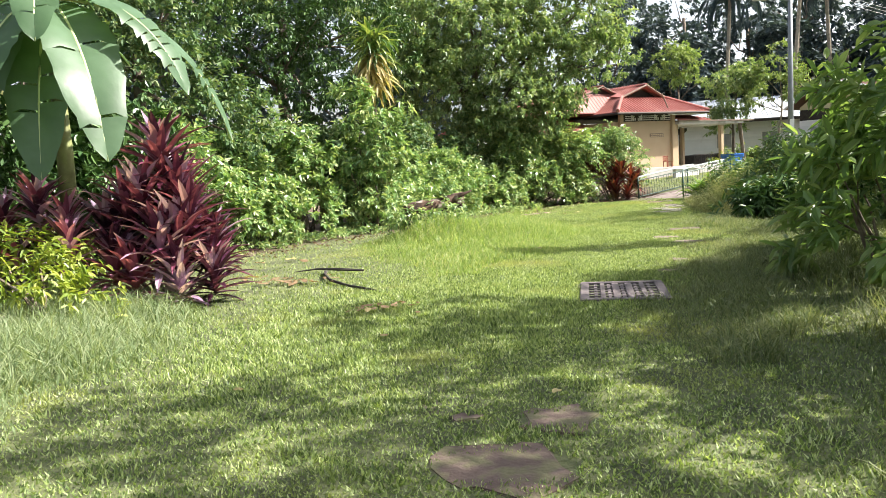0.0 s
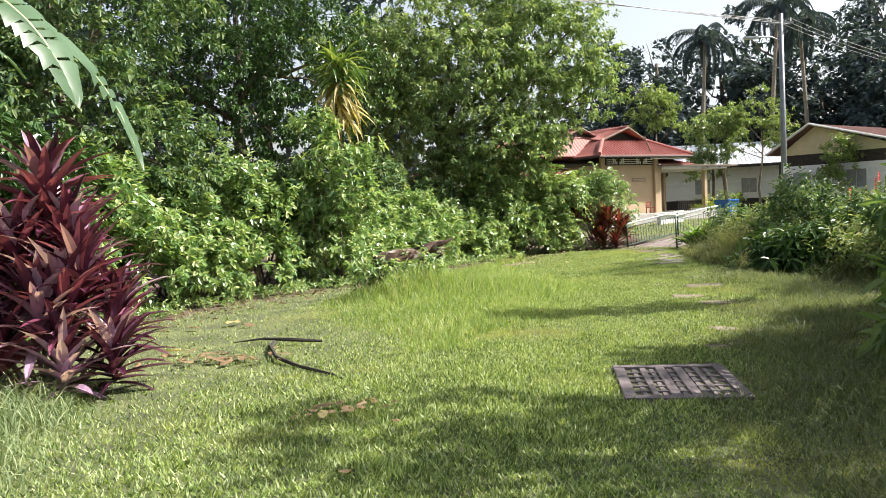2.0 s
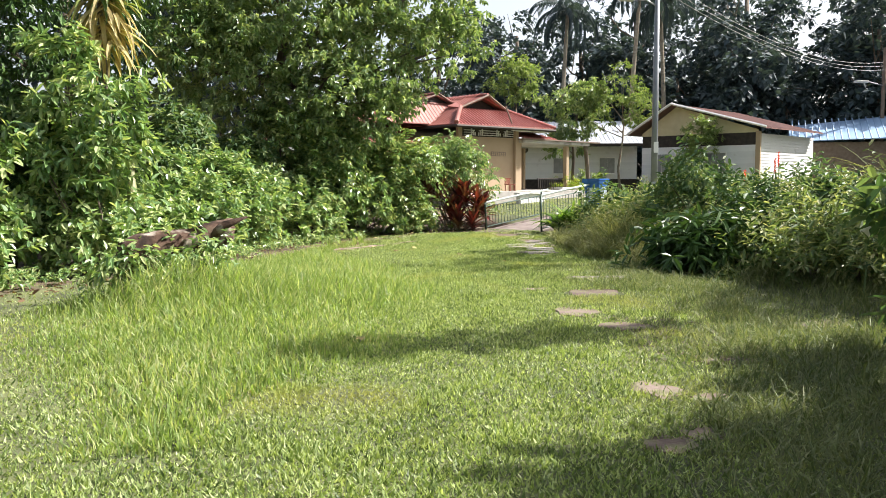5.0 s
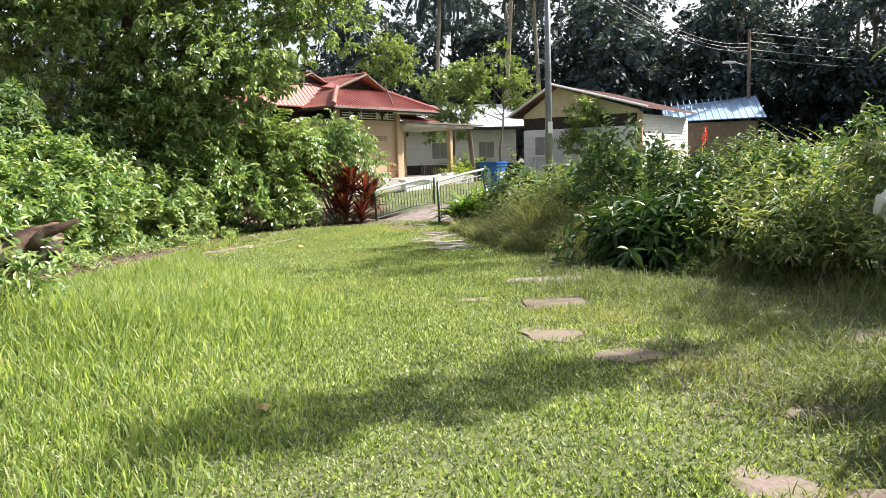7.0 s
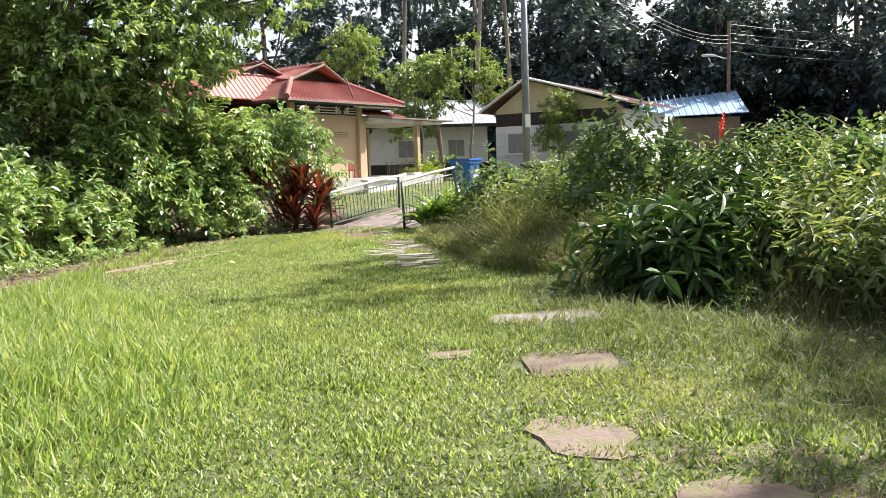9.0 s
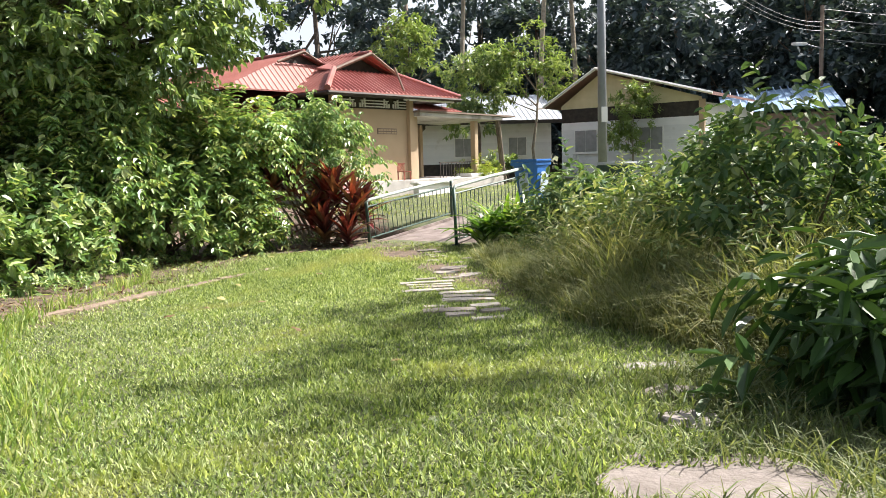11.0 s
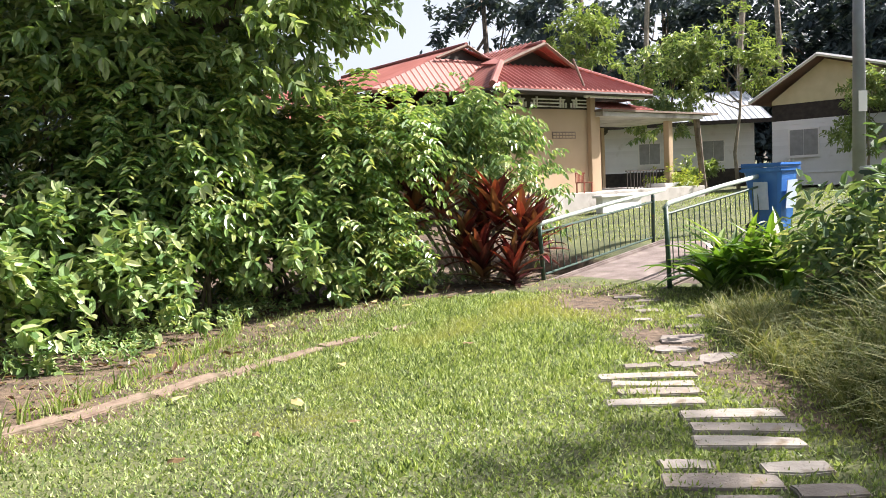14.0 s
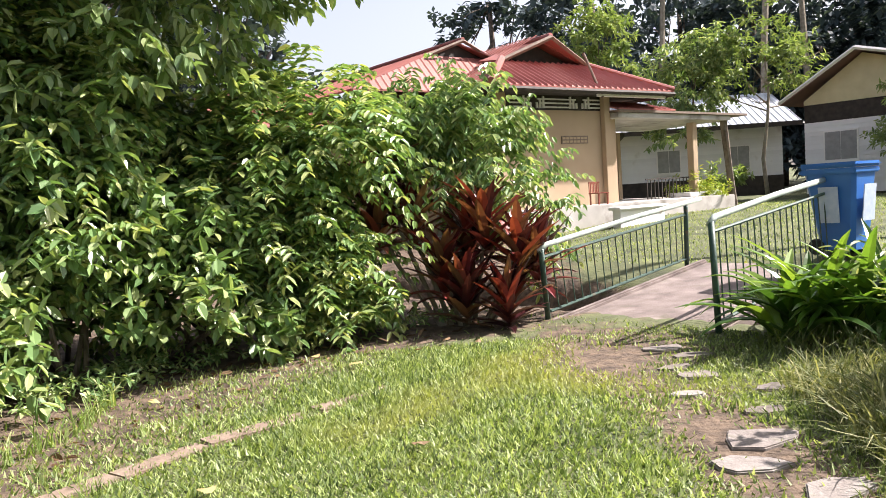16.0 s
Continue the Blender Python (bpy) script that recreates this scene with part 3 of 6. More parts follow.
def low_wall():
    w = thing("veranda_wall", HOUSE @ pose(-1.3, -2.0, 0.25), "low white wall with rounded cap before the veranda", "wall")
    part("wall_body", box(-0.6, 1.0, -0.12, 0.12, 0, 0.62, 0.01), WHITE, w)
    part("wall_cap", box(-0.7, 1.1, -0.2, 0.2, 0.62, 0.7, 0.03), WHITE, w)
low_wall()

def veranda_chair():
    c = thing("chair", HOUSE @ pose(-0.85, -0.5, 1.0) @ Matrix.Diagonal((0.8, 0.8, 0.7, 1)), "dark red wooden chair on the veranda", "chair")
    part("seat", box(-0.25, 0.25, -0.22, 0.22, 0.4, 0.44, 0.01), REDWOOD, c)
    for x in (-0.22, 0.18):
        for y in (-0.2, 0.16):
            part("leg", box(x, x + 0.04, y, y + 0.04, 0, 0.4), REDWOOD, c)
    b = part("backrest", box(-0.25, 0.25, 0.18, 0.21, 0.78, 0.84, 0.005), REDWOOD, c)
    for i in range(7):
        part("slat", box(-0.24 + i * 0.07, -0.21 + i * 0.07, 0.185, 0.205, 0.44, 0.78), REDWOOD, b)
veranda_chair()

def clad(x0, x1, z0, z1, y, bm, step=0.16):
    """Lapped boards on a wall that faces -y."""
    z = z0
    while z < z1 - 0.02:
        t = min(z + step, z1)
        vs = [bm.verts.new(p) for p in ((x0, y - 0.03, z), (x1, y - 0.03, z), (x1, y - 0.004, t), (x0, y - 0.004, t), (x0, y, z), (x1, y, z))]
        bm.faces.new(vs[:4]); bm.faces.new((vs[0], vs[4], vs[5], vs[1]))
        z = t
    return bm

def window(parent, x, z, w, h, y):
    f = part("window", box(x - w / 2 - 0.06, x + w / 2 + 0.06, y - 0.06, y - 0.031, z - 0.06, z + h + 0.06), WHITE, parent)
    part("shutter", box(x - w / 2, x - 0.01, y - 0.075, y - 0.061, z, z + h), GREYPAINT, f)
    part("shutter", box(x + 0.01, x + w / 2, y - 0.075, y - 0.061, z, z + h), GREYPAINT, f)
    part("sill", box(x - w / 2 - 0.1, x + w / 2 + 0.1, y - 0.12, y - 0.061, z - 0.1, z - 0.061), WHITE, f)

def white_house():
    h = thing("house", pose(20.0, 58.3, 0, 0, 0, -12), "white weatherboard house with a zinc roof", "house")
    part("wall", box(-6, 5.6, 0, 0.15, 0.6, 3.9), WHITE, h)
    part("wall", box(-6, -5.85, 0.15, 7, 0.6, 3.9), WHITE, h)
    part("wall", box(5.45, 5.6, 0.15, 7, 0.6, 3.9), WHITE, h)
    part("wall", box(-6, 5.6, 7, 7.15, 0.6, 3.9), WHITE, h)
    part("cladding", clad(-6, 5.6, 1.5, 3.9, 0, bmesh.new()), BOARD, h, "lapped white boards")
    part("dado", box(-6, 5.6, -0.05, -0.002, 0.6, 1.5), DARK, h, "dark stained lower boards")
    for x in (-3.4, 0.5, 3.6):
        window(h, x, 1.9, 1.0, 1.0, 0)
    ribbed([(-6.6, -0.9, 3.85), (6.2, -0.9, 3.85), (6.2, 3.6, 5.6), (-6.6, 3.6, 5.6)], h, "roof", GREYROOF, step=0.3)
    ribbed([(6.2, 8.0, 3.85), (-6.6, 8.0, 3.85), (-6.6, 3.6, 5.6), (6.2, 3.6, 5.6)], h, "roof", GREYROOF, step=0.3)
    part("fascia", box(-6.6, 6.2, -0.95, -0.88, 3.65, 3.85), DARK, h)
white_house()

def gable_house():
    h = thing("house", pose(22.6, 50.5, 0, 0, 0, -55), "pale timber house with yellow gable and rusty brown roof", "house")
    W, D, ze, ax, za = 7.0, 8.0, 4.15, 2.2, 5.65
    part("wall", box(0.1, W - 0.1, 0, 0.15, 0.7, 3.3), WHITE, h)
    part("wall", box(0.1, 0.25, 0.15, D, 0.7, 3.9), WHITE, h)
    part("wall", box(W - 0.25, W - 0.1, 0.15, D, 0.7, 3.9), WHITE, h)
    part("wall", box(0.1, W - 0.1, D, D + 0.15, 0.7, 3.9), WHITE, h)
    part("cladding", clad(0.1, W - 0.1, 1.2, 3.3, 0, bmesh.new()), BOARD, h, "lapped white boards")
    # Solid dark panel in place of the shade inside the gap.
    part("gap_shade_panel", box(0.1, W - 0.1, 0.02, 0.12, 3.3, 3.95), DARK, h, "dark panel standing for shade in the gap below the gable")
    part("gable", poly([(0.1, -0.01, 3.95), (W - 0.1, -0.01, 3.95), (W - 0.1, -0.01, 4.1), (ax, -0.01, za - 0.1), (0.1, -0.01, 4.1)]), YELLOWBOARD, h, "pale yellow gable boards")
    window(h, 1.4, 1.9, 1.1, 1.0, 0)
    window(h, 4.6, 1.9, 1.1, 1.0, 0)
    ribbed([(W + 0.5, -0.6, ze), (W + 0.5, D, ze), (ax, D, za), (ax, -0.6, za)], h, "roof", BROWNROOF, step=0.3)
    ribbed([(-0.5, D, ze - 0.1), (-0.5, -0.6, ze - 0.1), (ax, -0.6, za), (ax, D, za)], h, "roof", BROWNROOF, step=0.3)
    part("barge_board", tube([(ax, -0.65, za + 0.03), (W + 0.55, -0.65, ze + 0.03)], 0.07, 4), WHITE, h)
    part("barge_board", tube([(ax, -0.65, za + 0.03), (-0.55, -0.65, ze - 0.07)], 0.07, 4), WHITE, h)
    part("corner_post", box(W - 0.2, W + 0.05, -0.12, 0.02, 0.7, 4.0), CREAM, h)
    part("cladding", clad(-D, -0.15, 1.2, 3.9, 0, bmesh.new()), BOARD, h).matrix_basis = pose(W - 0.1, 0, 0, 0, 0, 90) @ pose(D + 0.15, 0, 0)
gable_house()

def blue_shed():
    h = thing("shed", pose(35.8, 50.0, -0.5, 0, 0, -35), "far shed with a pale blue metal roof", "shed")
    part("wall", box(-2.6, 2.4, 0, 4, 0.3, 4.2), BROWN, h)
    ribbed([(-3.2, -0.5, 4.3), (2.8, -0.5, 4.4), (2.8, 4.5, 6.0), (-3.2, 4.5, 5.5)], h, "roof", BLUEROOF, step=0.4)
blue_shed()

# ---- footbridge ----
def bridge():
    ang = math.degrees(math.atan2(BR[1], BR[0]))
    B = Matrix.Translation((8.82, 30.22, -0.06)) @ Matrix.Rotation(radians(ang), 4, "Z") @ Matrix.Rotation(radians(-5.5), 4, "Y")
    LEN = 3.5
    br = thing("footbridge", B, "worn concrete footbridge slab over a ditch", "footbridge")
    part("deck", box(-0.35, LEN, -0.93, 0.93, -0.16, 0.0, 0.015), CONCRETE, br)
    part("edge_beam", box(-0.1, LEN, 0.9, 0.99, -0.1, 0.05, 0.02), CONCRETE, br)
    part("edge_beam", box(-0.1, LEN, -0.99, -0.9, -0.1, 0.05, 0.02), CONCRETE, br)
    part("abutment", box(-0.3, 0.3, -0.95, 0.95, -0.9, -0.161), CONCRETE, br)
    part("abutment", box(LEN - 0.3, LEN, -0.95, 0.95, -1.2, -0.161), CONCRETE, br)
    for side, lab in ((1, "leaning rusty green iron bridge railing with pale handrail"), (-1, "green iron bridge railing with pale pipe handrail")):
        r = thing("railing", B @ pose(0, 1.02 * side, 0.0, 12 if side > 0 else -3, 0, 0), lab, "railing", "bridge railings")
        H = 0.92 if side > 0 else 1.1
        tip = -0.24 if side > 0 else 0.16
        for x in (0.0, LEN - 0.35):
            part("post", tube([(x, 0, -0.1), (x + tip * 0.6, 0, H * 0.55), (x + tip, 0, H)], 0.032, 8), GREENIRON, r, smooth=True)
        part("bottom_rail", tube([(0, 0, 0.14), (LEN - 0.35, 0, 0.14)], 0.018, 6), GREENIRON, r)
        part("top_rail", tube([(tip, 0, H - 0.1), (LEN - 0.35 + tip, 0, H - 0.12)], 0.018, 6), GREENIRON, r)
        part("handrail", tube([(tip - 0.02, 0.01, H - 0.03), (tip + 0.1, 0.01, H + 0.03), (LEN * 0.5, 0.01, H + 0.05), (LEN - 0.2, 0.01, H + 0.04)], 0.034, 8), PALEPIPE, r, "faded pale green pipe", smooth=True)
        n = 20
        for i in range(1, n):
            x = i * (LEN - 0.35) / n
            j = random.uniform(-0.02, 0.02)
            part("bar", tube([(x, 0, 0.14), (x + tip * 0.8 + j, 0.01, H - 0.11)], 0.008, 5), GREENIRON, r)
bridge()

# ---- wheelie bins ----
def wheelie_bin(m, body_mat, lid_mat, label, lab2=""):
    b = thing("wheelie_bin", m, label, "bin")
    bm = bmesh.new()
    lv = []
    for z, w, d, yo in ((0.06, 0.21, 0.23, 0.0), (0.55, 0.25, 0.29, 0.02), (1.0, 0.285, 0.345, 0.04), (1.06, 0.3, 0.36, 0.04)):
        c = 0.05
        ring = []
        for sx, sy in ((1, 1), (-1, 1), (-1, -1), (1, -1)):
            pts = [(sx * w, sy * (d - c)), (sx * (w - c), sy * d)]
            if sx * sy < 0:
                pts.reverse()
            ring += pts
        lv.append([bm.verts.new((x, y + yo, z)) for x, y in ring])
    for a, q in zip(lv, lv[1:]):
        for k in range(8):
            bm.faces.new((a[k], a[(k + 1) % 8], q[(k + 1) % 8], q[k]))
    bm.faces.new(lv[0])
    body = part("body", bm, body_mat, b)
    part("rim", box(-0.32, 0.32, -0.33, 0.41, 0.99, 1.06, 0.015), body_mat, b)
    part("lid", box(-0.335, 0.335, -0.36, 0.43, 1.065, 1.13, 0.03), lid_mat, b)
    part("handle", tube([(-0.25, 0.45, 1.02), (0.25, 0.45, 1.02)], 0.018, 8), body_mat, b)
    part("axle", tube([(-0.26, 0.24, 0.1), (0.26, 0.24, 0.1)], 0.012, 6), RUBBER, b)
    for s in (-1, 1):
        part("wheel", tube([(s * 0.235, 0.24, 0.1), (s * 0.285, 0.24, 0.1)], 0.1, 14), RUBBER, b)
    if lab2:
        part("sticker", box(-0.16, 0.14, -0.288, -0.276, 0.42, 0.86), LABEL, b, lab2).matrix_basis = pose(0, -0.005, 0.02, 5)
        st = part("sticker", box(-0.272, -0.262, -0.1, 0.16, 0.42, 0.86), LABEL, b, lab2)
        st.matrix_basis = pose(0.005, 0, 0, 0, -4.5, 0)
    return b
wheelie_bin(pose(11.95, 31.3, float(gz(11.95, 31.3)), 0, 0, 30) @ Matrix.Diagonal((0.92, 0.92, 0.98, 1)), BLUE, BLUE, "blue plastic wheelie bin with faded stickers beside the bridge", "faded pale sticker")
wheelie_bin(pose(14.67, 32.25, float(gz(14.67, 32.25)), 0, 0, 20), GREENBIN, GREYLID, "dark green wheelie bin with grey lid on the grass")

# ---- utility poles ----
def utility_pole():
    p = thing("utility_pole", pose(15.46, 34.31, 0.3), "tall galvanised steel utility pole with street lamp", "pole")
    part("shaft", tube([(0, 0, 0), (0, 0, 4), (0, 0, 8.6)], [0.13, 0.11, 0.08], 12), GALV, p, smooth=True)
    part("lamp_arm", tube([(0, 0, 7.5), (-0.5, -0.2, 7.65), (-1.2, -0.5, 7.6)], 0.03, 6), GALV, p)
    part("lamp_head", box(-1.75, -1.15, -0.68, -0.42, 7.52, 7.62, 0.03), GREYLID, p)
    part("cross_arm", box(-0.5, 0.5, -0.04, 0.04, 8.2, 8.28), GALV, p)
    part("plate", box(-0.09, 0.09, -0.125, -0.115, 2.2, 2.6), WHITE, p)
    for i in range(3):
        part("insulator", tube([(-0.4 + 0.4 * i, 0, 8.28), (-0.4 + 0.4 * i, 0, 8.42)], 0.03, 6), WHITE, p)
    q = thing("utility_pole", pose(40.0, 52.0, 1.2), "far dark timber utility pole with lamp", "pole")
    part("shaft", tube([(0, 0, 0), (0, 0, 8.6)], [0.14, 0.1], 8), BROWN, q)
    part("lamp_arm", tube([(0, 0, 6.2), (-1.6, -0.4, 6.4)], 0.04, 6), GALV, q)
    part("lamp_head", box(-2.4, -1.5, -0.6, -0.2, 6.3, 6.45, 0.05), WHITE, q)
utility_pole()

def wire(a, b, sag, r=0.012):
    a, b = Vector(a), Vector(b)
    pts = [a.lerp(b, i / 16) - Vector((0, 0, sag * 4 * (i / 16) * (1 - i / 16))) for i in range(17)]
    tagged(part("overhead_wire", tube(pts, r, 4), CABLE), "thin grey overhead electricity wire", "wire", "overhead wires")
for i in range(3):
    wire((15.06 + 0.4 * i, 34.31, 8.7 - 0.12 * i), (-24.9, 11.0 + 0.3 * i, 9.6 + 0.4 * i), 0.7)
    wire((15.06 + 0.4 * i, 34.31, 8.7), (40, 52.0, 8.4 + 0.25 * i), 1.0)
for i in range(4):
    wire((40, 52, 9.6 - 0.55 * i), (75, 40, 10.5 - 0.5 * i), 1.5, 0.02)

# ---- plants: generators ----
def shell_points(blobs, n, front=None, low=-0.5, thick=0.25):
    """Points near the surface of overlapping ellipsoids (x, y, z, rx, ry, rz) and their outward ways."""
    vol = np.array([b[3] * b[5] + b[4] * b[5] for b in blobs])
    pick = rng.choice(len(blobs), n, p=vol / vol.sum())
    B = np.array(blobs)[pick]
    d = unit(rng.normal(0, 1, (n, 3)))
    d[:, 2] = np.where(d[:, 2] < low, -d[:, 2] * 0.5, d[:, 2])
    d = unit(d)
    r = 1 - thick * rng.random(n) ** 1.5 + 0.1 * rng.normal(0, 1, n)
    P = B[:, :3] + d * B[:, 3:] * r[:, None]
    return P, unit(d / B[:, 3:])

def stems(roots, tops, r0, r1, material, parent):
    for a, b in zip(roots, tops):
        a, b = Vector(a), Vector(b)
        m = a.lerp(b, 0.5) + Vector((random.uniform(-0.12, 0.12), random.uniform(-0.12, 0.12), 0.05)) * (b - a).length
        part("stem", tube([a, m, b], [r0, (r0 + r1) / 2, r1], 6), material, parent)

def shrub(name, x, y, blobs, n, k, L, W, leaf, label, mode="whorl", droop=0.35, spread=0.9, twig=0.15, group="", nstem=7, bark=BARK, category="shrub", bottom=True, curl=0.25, low=-0.5):
    """A bush: blobs are given relative to its foot."""
    z = float(gz(x, y)) - 0.03
    ob = thing(name, pose(x, y, z), label, category, group)
    P, D = shell_points(blobs, n // 6, low=low, thick=0.42)
    P = np.repeat(P, 6, 0) + rng.normal(0, 0.125, (len(P) * 6, 3))
    D = np.repeat(D, 6, 0)
    keep = P[:, 2] > 0.03
    P, D = P[keep], D[keep]
    D = unit(D + rng.normal(0, 0.35, D.shape) + np.array([0, 0, 0.25]))
    part("foliage", spray_mesh("foliage", P, D, k, L, W, leaf, mode, spread, droop, twig, curl), None, ob)
    tops = [P[i] for i in rng.integers(0, len(P), nstem)]
    roots = [(random.uniform(-0.25, 0.25), random.uniform(-0.2, 0.2), -0.05) for _ in tops]
    stems(roots, tops, 0.03, 0.008, bark, ob)
    return ob

def tree(name, x, y, trunk, limbs, blobs, n, k, L, W, leaf, label, r0=0.25, bark=BARK, mode="whorl", droop=0.3, twig=0.2, spread=0.9, low=-0.8, group="", kids=2):
    z = float(gz(x, y)) - 0.05
    ob = thing(name, pose(x, y, z), label, "tree", group)
    part("trunk", tube(trunk, [r0 * (1 - 0.5 * i / (len(trunk) - 1)) for i in range(len(trunk))], 10), bark, ob, smooth=True)
    top = Vector(trunk[-1])
    for i, b in enumerate(blobs):
        c = Vector(b[:3])
        s = Vector(trunk[len(trunk) // 2]).lerp(top, random.random())
        m = s.lerp(c, 0.5) + Vector((0, 0, -0.15 * (c - s).length * random.random()))
        bm = tube([s, m, c], [r0 * 0.4, r0 * 0.25, r0 * 0.1], 6)
        for _ in range(kids):
            e = c + Vector((random.uniform(-0.8, 0.8) * b[3], random.uniform(-0.8, 0.8) * b[4], random.uniform(-0.5, 0.8) * b[5]))
            tube([m, m.lerp(e, 0.6) + Vector((0, 0, 0.1)), e], [r0 * 0.18, r0 * 0.1, r0 * 0.04], 5, bm)
        part("limb", bm, bark, ob)
    P, D = shell_points(blobs, n // 5, low=low, thick=0.5)
    P = np.repeat(P, 5, 0) + rng.normal(0, 1, (len(P) * 5, 3)) * np.array([0.2, 0.2, 0.12]) * max(1.0, L * 4)
    D = np.repeat(D, 5, 0)
    D = unit(D + rng.normal(0, 0.4, D.shape) + np.array([0, 0, 0.1]))
    part("crown", spray_mesh("crown", P, D, k, L, W, leaf, mode, spread, droop, twig), None, ob)
    return ob

def strap_leaf(length, width, rise, bend, n=7, curl=0.25):
    """Rows of left, middle, right points along a bowed strap leaf that leaves the origin along +x."""
    rows = []
    ang, p = rise, Vector((0, 0, 0))
    for i in range(n + 1):
        t = i / n
        w = width * (math.sin(math.pi * min(1, 0.12 + 0.88 * t ** 0.8)) ** 0.7 if t < 1 else 0.02)
        nz_ = Vector((-math.sin(ang), 0, math.cos(ang)))
        rows.append((p + Vector((0, w / 2, 0)) + nz_ * w * curl, p.copy(), p - Vector((0, w / 2, 0)) + nz_ * w * curl))
        p = p + Vector((math.cos(ang), 0, math.sin(ang))) * length / n
        ang -= bend / n
    return rows

def add_strap(bm, base, yaw, rows, roll=0.0):
    m = Matrix.Translation(base) @ Matrix.Rotation(yaw, 4, "Z") @ Matrix.Rotation(roll, 4, "X")
    vs = [[bm.verts.new(m @ q) for q in r] for r in rows]
    for a, b in zip(vs, vs[1:]):
        bm.faces.new((a[0], a[1], b[1], b[0])); bm.faces.new((a[1], a[2], b[2], b[1]))

def strap_object(name, rows, base, yaw, material, parent):
    bm = bmesh.new()
    add_strap(bm, (0, 0, 0), 0, rows)
    part(name, bm, material, parent).matrix_basis = Matrix.Translation(base) @ Matrix.Rotation(yaw, 4, "Z")

def cordyline(x, y, heads, leaf, label, L=0.55, W=0.11, nleaf=46, group="", z0=None, upright=0.7, bends=(0.5, 1.2)):
    """Canes with a plume of strap leaves on each; heads are (dx, dy, height, scale)."""
    z = float(gz(x, y)) if z0 is None else z0
    ob = thing("cordyline", pose(x, y, z - 0.02), label, "plant", group)
    for dx, dy, h, s in heads:
        part("cane", tube([(dx * 0.3, dy * 0.3, 0), (dx * 0.8, dy * 0.8, h * 0.6), (dx, dy, h + 0.12)], [0.03, 0.024, 0.015], 6), PALEBARK, ob)
        rest = bmesh.new()
        single = min(nleaf, 296 // len(heads))
        for i in range(nleaf):
            t = i / nleaf
            yaw = i * 2.4 + random.uniform(-0.2, 0.2)
            rise = 1.35 * t ** upright + random.uniform(-0.2, 0.15) - 0.1
            ln = L * s * random.uniform(0.8, 1.15) * (0.75 + 0.35 * math.sin(math.pi * t))
            rows = strap_leaf(ln, W * s * random.uniform(0.8, 1.2), rise, random.uniform(*bends), 5, 0.2)
            at = (dx, dy, h - 0.45 * s * (1 - t))
            if i >= nleaf - single:
                strap_object("leaf", rows, at, yaw, leaf, ob)
            else:
                add_strap(rest, at, yaw, rows)
        if nleaf > single:
            tagged(part("lower_leaves", rest, leaf, ob), kind="stuff")
        else:
            rest.free()
    return ob

def banana_leaf(bm, rib, base, yaw, length, width, rise, bend, tears=6, roll=0.0):
    """A broad leaf torn into strips across, on a midrib."""
    n = 22
    m = Matrix.Translation(base) @ Matrix.Rotation(yaw, 4, "Z") @ Matrix.Rotation(roll, 4, "X")
    ang, p, pts = rise, Vector((0, 0, 0)), []
    for i in range(n + 1):
        pts.append((p.copy(), ang))
        p = p + Vector((math.cos(ang), 0, math.sin(ang))) * length / n
        ang -= bend / n
    tube([m @ q for q, _ in pts[::2]], [0.03 * (1 - 0.8 * i / 11) + 0.004 for i in range(len(pts[::2]))], 6, rib)
    cut = set(random.sample(range(3, n - 2), tears)) if tears else set()
    for side in (1, -1):
        prev = None
        for i in range(2, n + 1):
            t = (i - 2) / (n - 2)
            w = width / 2 * max(0.03, math.sin(math.pi * (0.06 + 0.94 * t) ** 0.75) ** 0.55) * random.uniform(0.93, 1.05)
            q, a = pts[i]
            nv = Vector((-math.sin(a), 0, math.cos(a)))
            sag = random.uniform(0.0, 0.12) + (0.12 if tears > 8 else 0)
            inner = q + nv * 0.01
            mid = q + Vector((0, side * w * 0.55, 0)) + nv * w * 0.18
            outer = q + Vector((0.03 * length * 0.3, side * w, 0)) + nv * (w * 0.15 - sag * w)
            row = [bm.verts.new(m @ c) for c in (inner, mid, outer)]
            if prev and not ((i + (side > 0)) in cut):
                bm.faces.new((prev[0], prev[1], row[1], row[0])); bm.faces.new((prev[1], prev[2], row[2], row[1]))
            elif prev:
                g = [bm.verts.new(prev[0].co.lerp(row[0].co, 0.75)), bm.verts.new(prev[1].co.lerp(row[1].co, 0.5) - Vector((0, 0, 0.02))), bm.verts.new(prev[2].co.lerp(row[2].co, 0.45) - Vector((0, 0, 0.08)))]
                bm.faces.new((prev[0], prev[1], g[1], g[0])); bm.faces.new((prev[1], prev[2], g[2], g[1]))
            prev = row

def banana(x, y, leaves, label, h=2.2, name="banana_plant", z=None):
    ob = thing(name, pose(x, y, float(gz(x, y)) - 0.02 if z is None else z), label, "plant")
    part("pseudostem", tube([(0, 0, 0), (0.03, 0, h * 0.5), (0, 0.02, h)], [0.13, 0.11, 0.07], 10), mat_stem, ob, smooth=True)
    for yaw, length, width, rise, bend, tears in leaves:
        bm, rib = bmesh.new(), bmesh.new()
        banana_leaf(bm, rib, (0, 0, h - 0.1), radians(yaw), length, width, radians(rise), radians(bend), tears)
        lf = part("leaf", bm, BANANA, ob, smooth=True)
        part("midrib", rib, MIDRIB, lf, smooth=True)
    return ob
mat_stem = mat("banana_stem", [(0.1, 0.1, 0.03), (0.22, 0.24, 0.09)], 0.6, 4.0, bump=0.2)

